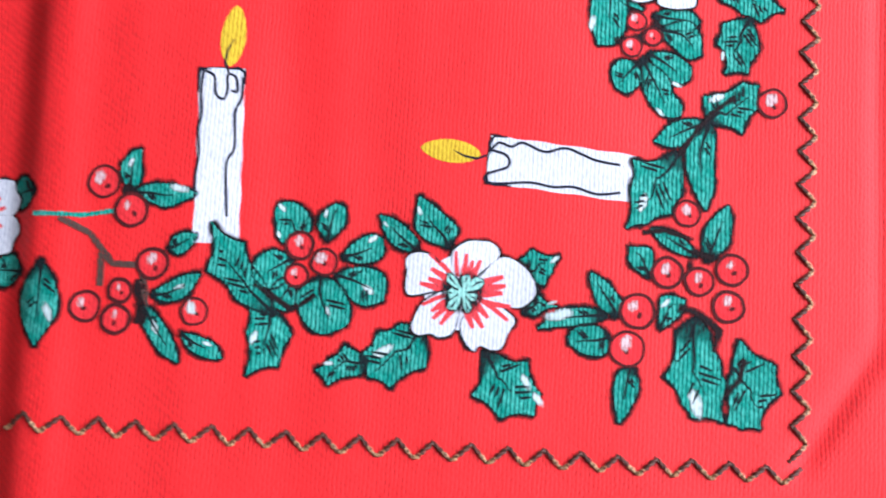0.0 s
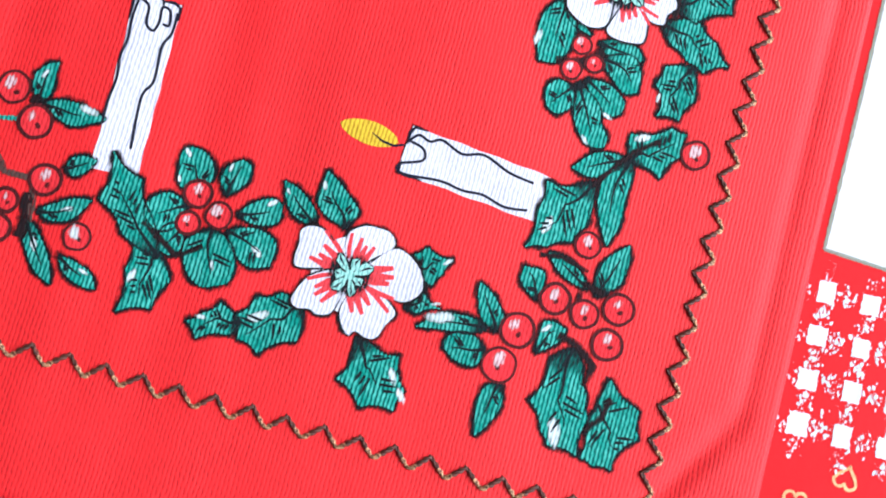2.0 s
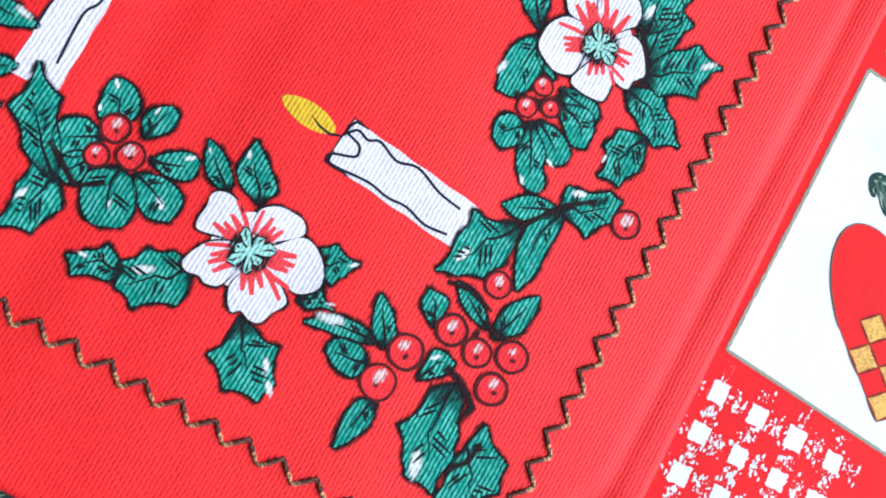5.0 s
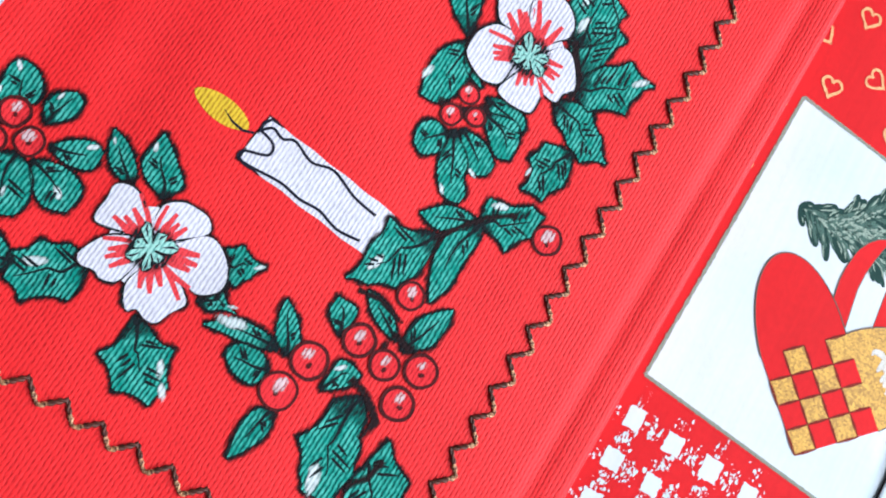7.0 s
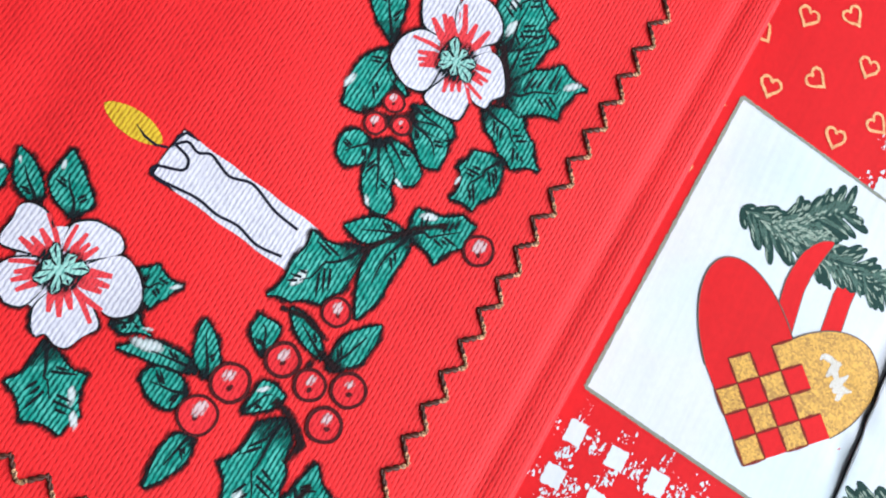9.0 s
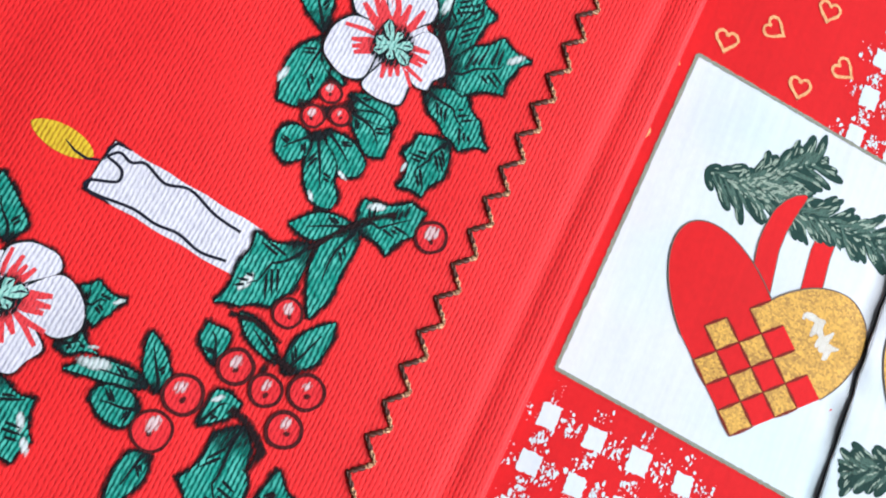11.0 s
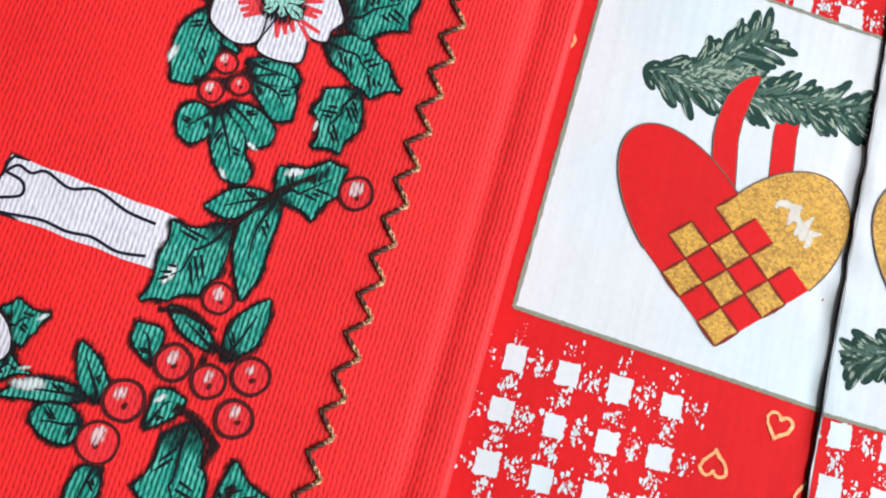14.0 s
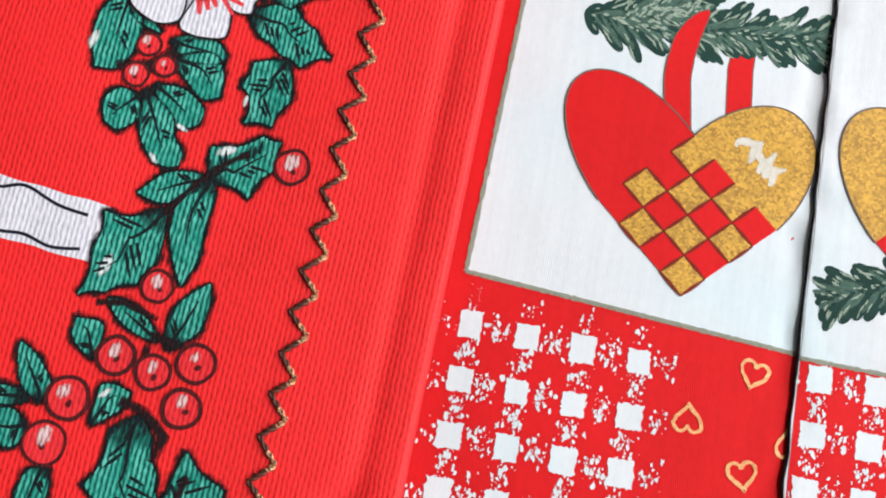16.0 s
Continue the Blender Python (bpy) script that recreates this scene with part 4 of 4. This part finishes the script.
blossom(-26.6, 93.7, [
    (-153, [(-43, 4.3), (-48, 6.7), (-39, 9.1), (-22, 11.0), (-9, 11.9), (4, 12.6), (20, 11.7), (34, 10.7), (48, 8.3), (37, 4.0)]),
    (-69, [(-29, 4.2), (-34, 9.2), (-19, 10.3), (0, 11.1), (10, 11.3), (19, 9.5), (29, 7.1), (28, 3.8)]),
    (0, [(-26, 3.8), (-39, 7.7), (-29, 10.4), (-17, 10.0), (-3, 11.1), (16, 9.7), (36, 8.6), (49, 6.8), (46, 3.5)]),
    (89, [(-22, 3.4), (-29, 6.7), (-32, 9.2), (-22, 11.8), (-8, 13.4), (5, 14.0), (19, 13.2), (27, 10.6), (32, 7.1), (22, 3.3)]),
    (136, [(-14, 3.7), (-16, 8.8), (-21, 13.4), (-10, 15.5), (5, 15.1), (15, 12.4), (26, 9.2), (22, 6.6), (-6, 3.5)]),
])
blossom(-165.3, 37.6, [(a, [(-30, 4.0), (-27, r * 0.8), (-12, r), (0, r * 0.95), (12, r), (27, r * 0.8), (30, 4.0)]) for a, r in ((85, 9.6), (28, 11.2), (-27, 11.5), (-76, 10.7), (-174, 8.1))])

# candles
candle(-62.4, 51.0, -33.6, 47.8, 4.8, -63.9, 51.8, -75.8, 53.0, 2.3, RUNNY)
candle(-115.5, 67.8, -115.0, 32.8, 4.4, -114.2, 68.2, -113.2, 81.0, 2.4, UPRIGHT)


# ---- gold zigzag stitching ----
def stitch_mesh(name, length, pale):
    """One stitch of twisted brown thread that dips into the cloth at both ends. pale: the stretch that is coloured pale
    gold.
    """
    me = bpy.data.meshes.new(name)
    verts, faces = [], []
    rings, sides = 17, 6
    for ply in (0, math.pi):
        base = len(verts)
        for i in range(rings):
            s = i / (rings - 1)
            z = 0.34 * math.sin(math.pi * s) ** 0.6 - 0.14
            turn = ply + s * 11.0
            r = 0.25 * (0.75 + 0.25 * math.sin(math.pi * s))
            cy, cz = 0.20 * math.cos(turn), z + 0.13 * math.sin(turn)
            for k in range(sides):
                t = 2 * math.pi * k / sides
                verts.append(((s - 0.5) * length * MM, (cy + r * math.cos(t)) * MM, (cz + r * math.sin(t)) * MM))
        for i in range(rings - 1):
            for k in range(sides):
                a, b = base + i * sides + k, base + i * sides + (k + 1) % sides
                faces.append((a, b, b + sides, a + sides))
    me.from_pydata(verts, [], faces)
    me.materials.append(THREAD_DARK)
    me.materials.append(THREAD)
    for q in me.polygons:
        s = q.index // sides % (rings - 1) / (rings - 2)
        q.material_index = 1 if pale[0] <= s <= pale[1] and (q.index // 2) % 4 else 0
    me.shade_smooth()
    return me


STITCH_ME = [stitch_mesh("stitch", 1.0, (0.0, 0.45)), stitch_mesh("stitch_shaded", 1.0, (0.72, 1.0)), stitch_mesh("stitch_pale", 1.0, (0.0, 1.0))]


def stitch(ax, ay, bx, by, shaded):
    ob = new("stitch", STITCH_ME[shaded])
    mx, my = (ax + bx) / 2, (ay + by) / 2
    z = towel_z(mx, my) + 0.16
    slope = math.atan2(towel_z(bx, by) - towel_z(ax, ay), math.dist((ax, ay), (bx, by)))
    ob.matrix_world = Matrix.LocRotScale((mx * MM, my * MM, z * MM), Euler((0, -slope, math.atan2(by - ay, bx - ax))), (math.dist((ax, ay), (bx, by)) * 1.08, (1.15, 1.3, 1.0)[shaded], (1.1, 1.2, 1.0)[shaded]))
    ob.parent = towel


def zigzag(x0, y0, x1, y1, pitch, half, lead, first):
    """Stitches to and fro along a line. lead: how far the far points run ahead of the near ones, where a short pale stitch runs along the line."""
    length = math.dist((x0, y0), (x1, y1))
    ux, uy = (x1 - x0) / length, (y1 - y0) / length
    rnd = random.Random(int(length))
    near = -1 if first else 1
    pts = []
    for k in range(int(length / pitch)):
        for along, aside in ((0.0, near), (lead - 0.2, -near), (lead + 0.45, -0.9 * near)):
            q, w = k * pitch + along + rnd.uniform(-0.2, 0.2), half * aside + rnd.uniform(-0.15, 0.15)
            pts.append((x0 + ux * q - uy * w, y0 + uy * q + ux * w))
    for k, (a, b) in enumerate(zip(pts, pts[1:])):
        stitch(*a, *b, (1, 2, 0)[k % 3])


zigzag(-2.2, -6.25, 6.5, 158.0, 6.75, 1.7, 3.1, 0)
zigzag(-1.4, -9.0, -160.0, -1.6, 7.05, 1.55, 3.5, 1)


# ---- printed motifs of the patchwork cotton ----
def patch(owner, on, name, corners, material, lift, label=""):
    """A four-cornered printed field, finely divided so that it follows the cloth."""
    (ax, ay), (bx, by), (cx, cy), (dx, dy) = corners
    n = 52
    s = Sheet()
    s.band([(ax + (dx - ax) * i / n, ay + (dy - ay) * i / n) for i in range(n + 1)], [(bx + (cx - bx) * i / n, by + (cy - by) * i / n) for i in range(n + 1)], n)
    return s.make(name, material, owner, label, on, lift)


def border(owner, on, corners, half=0.44):
    for a, b in zip(corners, corners[1:]):
        s = Sheet()
        n = 110
        s.line([(a[0] + (b[0] - a[0]) * i / n, a[1] + (b[1] - a[1]) * i / n) for i in range(n + 1)],
               [half * (0.85 + 0.5 * noise.noise(Vector((i * 0.9, a[0], a[1])))) for i in range(n + 1)], 0.45)
        s.make("border_line", P_BORDER, owner, "grey-green painted border", on, 0.14, True)


def woven_heart(owner, on, tx, ty, ux, uy, vx, vy, gold_first=True):
    """A woven heart from its tip, with the steps of its two strips. A red lobe follows the first step, a gold one the second."""
    ink_u, ink_v = (P_RED, P_GOLD) if gold_first else (P_GOLD, P_RED)
    hub = Sheet()
    hub.band([(tx + vx * 4 * k / 12, ty + vy * 4 * k / 12) for k in range(13)], [(tx + ux * 4 + vx * 4 * k / 12, ty + uy * 4 + vy * 4 * k / 12) for k in range(13)], 12)
    ob = hub.make("woven_heart", P_RED, owner, "red and gold woven paper heart", on, 0.22)
    for name, mat_, (ax, ay), (bx, by), reach in (("red_lobe", ink_u, (ux, uy), (vx, vy), (-13.3, 14.1)), ("gold_lobe", ink_v, (vx, vy), (ux, uy), (10.6, 12.6))):
        cx, cy = tx + ax * 4 + bx * 2, ty + ay * 4 + by * 2
        arc = ellipse_half(cx, cy, bx * 2.02, by * 2.02, *reach)
        base = [(cx + bx * 2.02 * math.cos(math.pi * i / 28), cy + by * 2.02 * math.cos(math.pi * i / 28)) for i in range(29)]
        lobe = Sheet()
        lobe.band(base, arc, 10)
        part_ob = lobe.make(name, mat_, ob, "", on, 0.23)
        rim = Sheet()
        rim.line(arc, 0.13)
        rim.make("outline", P_LINE, part_ob, "", on, 0.28)
        if name == "gold_lobe":
            rnd = random.Random(8)
            for k in range(6):
                # pale scribbles that paint a sheen on the gold
                shine = Sheet()
                q = 0.1 + 0.16 * k
                px, py = cx + reach[0] * 0.38 + bx * (q - 0.5) * 1.7, cy + reach[1] * 0.38 + by * (q - 0.5) * 1.7
                t = rnd.uniform(0, 3)
                pts = [(px + 1.1 * w * math.cos(t) + rnd.uniform(-0.7, 0.7), py + 1.1 * w * math.sin(t) + rnd.uniform(-0.7, 0.7)) for w in (-2, -1, 0, 1, 2)]
                shine.line(curve(pts, 4), [0.15 + 0.6 * math.sin(math.pi * w / 16) for w in range(17)], 0.6)
                shine.make("sheen_mark", P_SHEEN, part_ob, "pale painted sheen mark", on, 0.262 + 0.003 * k, True)
    for i in range(4):
        for j in range(4):
            p = [(tx + ux * a + vx * b, ty + uy * a + vy * b) for a, b in ((i, j), (i, j + 1), (i + 1, j + 1), (i + 1, j))]
            golden = (i + j) % 2 == 0
            n = 4
            sq = Sheet()
            sq.band([(p[0][0] + (p[3][0] - p[0][0]) * k / n, p[0][1] + (p[3][1] - p[0][1]) * k / n) for k in range(n + 1)],
                    [(p[1][0] + (p[2][0] - p[1][0]) * k / n, p[1][1] + (p[2][1] - p[1][1]) * k / n) for k in range(n + 1)], n)
            cell = sq.make("woven_square", P_GOLD if golden else P_RED, ob, "", on, 0.25)
            if golden:
                dark = Sheet()
                open_v = j == 3
                for a, b in ((p[0], p[1]), (p[3], p[2])) + (((p[0], p[3]),) if open_v else ((p[0], p[3]), (p[1], p[2]))):
                    dark.line([a, ((a[0] + b[0]) / 2, (a[1] + b[1]) / 2), b], [0.16, 0.38, 0.16], 0.7)
                dark.make("shade_line", P_SHADE, cell, "", on, 0.262 + 0.003 * k, True)
    return ob


def ribbon_loop(owner, on, pts, half, lift):
    s = Sheet()
    s.line(pts, half)
    ob = s.make("heart_handle", P_RED, owner, "red paper handle of the woven heart", on, lift)
    e = Sheet()
    for sign in (1, -1):
        line_pts = []
        for i, p in enumerate(pts):
            a, b = pts[max(0, i - 1)], pts[min(len(pts) - 1, i + 1)]
            n = math.dist(a, b)
            h = half[i] * sign
            line_pts.append((p[0] - (b[1] - a[1]) / n * h, p[1] + (b[0] - a[0]) / n * h))
        e.line(line_pts, 0.10)
    e.make("outline", P_LINE, ob, "", on, lift + 0.01)


def pine_sprig(owner, on, pts, size, seed, limit=None):
    """A painted fir twig: dense blunt needles to both sides of a stem, dark ones below, mid-green ones over them and short sage dabs on top."""
    rnd = random.Random(seed)
    fine = []
    for a, b in zip(pts, pts[1:]):
        m = max(2, int(math.dist(a, b) / 1.25))
        fine += [(a[0] + (b[0] - a[0]) * k / m, a[1] + (b[1] - a[1]) * k / m) for k in range(m)]
    fine.append(pts[-1])
    dark, mid, pale = Sheet(), Sheet(), Sheet()
    dark.line(fine, [0.45] + [1.0] * (len(fine) - 1))
    inside = limit or (lambda x, y: True)
    for i in range(1, len(fine)):
        a, b = fine[i - 1], fine[i]
        t = math.atan2(b[1] - a[1], b[0] - a[0])
        for side in (1, -1):
            for layer in range(3):
                if layer and rnd.random() < 0.25:
                    continue
                ang = t + side * (rnd.uniform(0.65, 1.1), rnd.uniform(0.35, 0.95), rnd.uniform(0.1, 0.45))[layer]
                ln = size * rnd.uniform(0.65, 1.05) * (1.0, 0.85, 0.6)[layer] * min(1.0, 0.4 + i / 5, 0.6 + (len(fine) - i) / 5)
                tip = (a[0] + math.cos(ang) * ln, a[1] + math.sin(ang) * ln)
                if not (inside(*tip) and inside(*a)):
                    continue
                hook = side * rnd.uniform(-0.25, 0.05)
                pt = lambda q, w=0.0: (a[0] + math.cos(ang + w + hook * q) * ln * q, a[1] + math.sin(ang + w + hook * q) * ln * q)
                fat = rnd.uniform(0.75, 1.2) * (1.0, 0.55, 0.8)[layer]
                rows = [pt(0), pt(0.3), pt(0.6), pt(0.85), pt(0.97), pt(1.0)]
                widths = [0.3 * fat, 0.75 * fat, 0.95 * fat, 0.8 * fat, 0.45 * fat, 0.1]
                if layer == 1:
                    mid.line(rows, widths, 0.7)
                    continue
                dark.line(rows, widths)
                for m in range(1 + (rnd.random() < 0.6)):
                    # along one flank of the needle, towards its tip
                    w = rnd.choice((-1, 1)) * rnd.uniform(0.06, 0.16)
                    q = rnd.uniform(0.35, 0.7)
                    pale.line([pt(q, w), pt(q + 0.14, w), pt(min(0.99, q + rnd.uniform(0.2, 0.32)), w * 0.7)], [0.06, rnd.uniform(0.14, 0.32), 0.06], 0.6)
    ob = dark.make("pine_sprig", P_PINE, owner, "dark green painted fir sprig", on, 0.13)
    mid.make("needle", P_MOSS, ob, "mid-green painted needles", on, 0.150, True)
    pale.make("needle_stroke", P_SAGE, ob, "pale sage needle strokes", on, 0.170, True)
    return ob


def gingham(owner, on, x0, y0, columns, rows, seed, keep=None):
    """White squares with worn edges on the red ground, and flecks in the half-tone cells between."""
    rnd = random.Random(seed)
    flecks = Sheet()
    for r in range(rows):
        for c in range(columns):
            cx, cy = x0 + 9.35 * c - 0.3 * r, y0 - 9.05 * r - 0.45 * c
            if keep and not keep(cx, cy):
                continue
            w, h = rnd.uniform(1.75, 2.2), rnd.uniform(1.9, 2.35)
            n = 9
            rim = []
            for side in range(4):
                for k in range(n):
                    q = -1 + 2 * k / n
                    px, py = [(q, -1), (1, q), (-q, 1), (-1, -q)][side]
                    j = 0.30 * (noise.noise(Vector((cx * 3 + px * 6, cy * 3 + py * 6, 1.0)))) + rnd.uniform(-0.10, 0.10)
                    rim.append((cx + px * (w + j) + rnd.uniform(-0.08, 0.08), cy + py * (h + j)))
            sq = Sheet()
            rows_ = [[(cx + (p[0] - cx) * k / 3, cy + (p[1] - cy) * k / 3) for p in rim + rim[:1]] for k in range(4)]
            for k in range(3):
                sq.band(rows_[k], rows_[k + 1], 1)
            sq.make("gingham_square", P_WHITE, owner, "", on, 0.12)
            for ox, oy, spread in ((4.7, 0, 1), (-4.7, 0, 0.5), (0, -4.6, 1), (0, 4.6, 0.6)):
                for _ in range(int(28 * spread)):
                    fx, fy = cx + ox * rnd.uniform(0.75, 1.1) + rnd.gauss(0, 0.95), cy + oy * rnd.uniform(0.75, 1.1) + rnd.gauss(0, 1.2)
                    if keep and not keep(fx, fy):
                        continue
                    flecks.blob(fx, fy, 0.07 + 0.38 * rnd.random() ** 2, 0.6, rnd.random(), 8)
    if flecks.v:
        tagged(flecks.make("fleck", P_WHITE, owner, "worn white flecks between the gingham squares", on, 0.11), kind="stuff")


def gold_heart(owner, on, x, y, size, angle):
    """A small outlined heart; angle: the way its tip points, from straight down."""
    rnd = random.Random(int(abs(x * 31 + y * 17)))
    pts = []
    for i in range(37):
        t = 2 * math.pi * i / 36
        px = 16 * math.sin(t) ** 3
        py = 13 * math.cos(t) - 5 * math.cos(2 * t) - 2 * math.cos(3 * t) - math.cos(4 * t)
        px, py = px * size / 34 * (1.0 + rnd.uniform(-0.05, 0.05)), (py + 2) * size / 34 * 1.08
        c, s = math.cos(radians(angle)), math.sin(radians(angle))
        pts.append((x + c * px - s * py, y + s * px + c * py))
    stroke = Sheet()
    stroke.line(pts, [0.30 + 0.16 * noise.noise(Vector((i * 0.7, x, y))) for i in range(37)])
    stroke.make("gold_heart", P_PALEGOLD, owner, "small pale gold heart outline", on, 0.12)


# main panel with the heart
panel = [(25.2, 52.4), (84.0, 47.9), (84.6, 117.6), (28.3, 121.4)]
field = patch(fabric, "print", "white_panel", panel, P_WHITE, 0.08, "white printed panel with grey-green border")
border(fabric, "print", [panel[1], panel[0], panel[3], panel[2]])
woven_heart(fabric, "print", 60.8, 54.4, -3.94, 3.42, 3.63, 3.42)
ribbon_loop(fabric, "print", curve([(56.9, 80.0), (55.8, 88.3), (55.4, 92.3), (56.0, 97.6), (57.5, 101.6), (59.4, 104.4)]), [2.3] * 13 + [2.2] * 4 + [2.0, 1.9, 1.8, 1.6, 1.4, 1.2, 0.9, 0.6, 0.3], 0.205)
ribbon_loop(fabric, "print", [(66.7, 85.7), (66.3, 90.7), (66.0, 94.8), (66.3, 99.6)], [2.2, 2.2, 2.2, 2.0], 0.10)
pine_sprig(fabric, "print", [(45.5, 99.2), (51.5, 102.6), (59.0, 104.2)], 6.0, 5)
pine_sprig(fabric, "print", [(44.6, 100.1), (50.1, 103.4), (54.7, 108.1), (60.5, 112.8)], 7.2, 3)
pine_sprig(fabric, "print", [(38.2, 100.3), (46.5, 99.7), (55.5, 100.7), (67.1, 101.5), (80.0, 102.2)], 7.8, 4, lambda x, y: x < 82.4)
gingham(fabric, "print", 27.4, 43.9, 4, 4, 21)
gingham(fabric, "print", 65.2, 129.9 + 9.0, 3, 3, 22, lambda x, y: y > 119.2 - 0.06 * (x - 60))
gold_heart(fabric, "print", 74.4, 43.5, 4.9, -12)
gold_heart(fabric, "print", 64.6, 34.9, 4.9, 182)
gold_heart(fabric, "print", 74.4, 27.2, 4.9, 14)
gold_heart(fabric, "print", 81.4, 33.6, 4.9, 190)
gold_heart(fabric, "print", 28.8, 1.4, 4.9, 0)
gold_heart(fabric, "print", 38.3, 8.6, 4.9, 170)
gold_heart(fabric, "print", 33.6, 145.3, 4.9, 0)
gold_heart(fabric, "print", 42.9, 151.5, 4.9, 62)
gold_heart(fabric, "print", 32.7, 126.6, 4.9, 6)
gold_heart(fabric, "print", 41.3, 134.0, 4.9, 76)
gold_heart(fabric, "print", 50.7, 143.0, 4.9, 4)
gold_heart(fabric, "print", 50.3, 124.6, 4.9, 8)
gold_heart(fabric, "print", 57.9, 132.8, 4.9, 70)
gold_heart(fabric, "print", 26.1, 136.4, 4.9, 60)
gold_heart(fabric, "print", 23.2, 118.3, 4.9, 75)
gold_heart(fabric, "print", 22.7, 100.8, 4.9, 8)

# the panel that peeps out under the towel's lower edge
lower = [(-150.0, -95.0), (-60.0, -95.0), (-60.0, -27.0), (-150.0, -27.0)]
patch(fabric, "print", "white_panel", lower, P_WHITE, 0.08, "white printed panel under the towel's edge")
pine_sprig(fabric, "print", [(-95.5, -33.5), (-90.0, -35.0), (-83.0, -35.5), (-74.0, -36.0)], 5.6, 6)
woven_heart(fabric, "print", -83.9, -70.3, -4.17, 3.30, 3.75, 3.72)

# the folded layer
patch(flap, "flap", "red_field", [(FLAP_X + 0.3, -129.0), (133.0, -129.0), (133.0, 46.2), (FLAP_X + 0.3, 47.5)], P_RED, 0.05, "red printed field")
patch(flap, "flap", "red_field", [(FLAP_X + 0.3, 118.2), (133.0, 116.2), (133.0, 211.0), (FLAP_X + 0.3, 211.0)], P_RED, 0.05, "red printed field")
tall = [(FLAP_X + 0.3, 47.5), (132.0, 46.2), (132.0, 116.2), (FLAP_X + 0.3, 118.2)]
patch(flap, "flap", "white_panel", tall, P_WHITE, 0.08, "white printed panel with grey-green border")
border(flap, "flap", [tall[0], tall[1]])
woven_heart(flap, "flap", 106.6, 55.5, -3.75, 3.30, 4.0, 3.7, False)
pine_sprig(flap, "flap", [(120.0, 66.0), (108.0, 64.5), (96.0, 62.5), (84.5, 58.0)], 6.6, 9, lambda x, y: x > FLAP_X + 0.2)
gingham(flap, "flap", 84.9, 44.6, 4, 3, 33, lambda x, y: x > FLAP_X + 0.2)
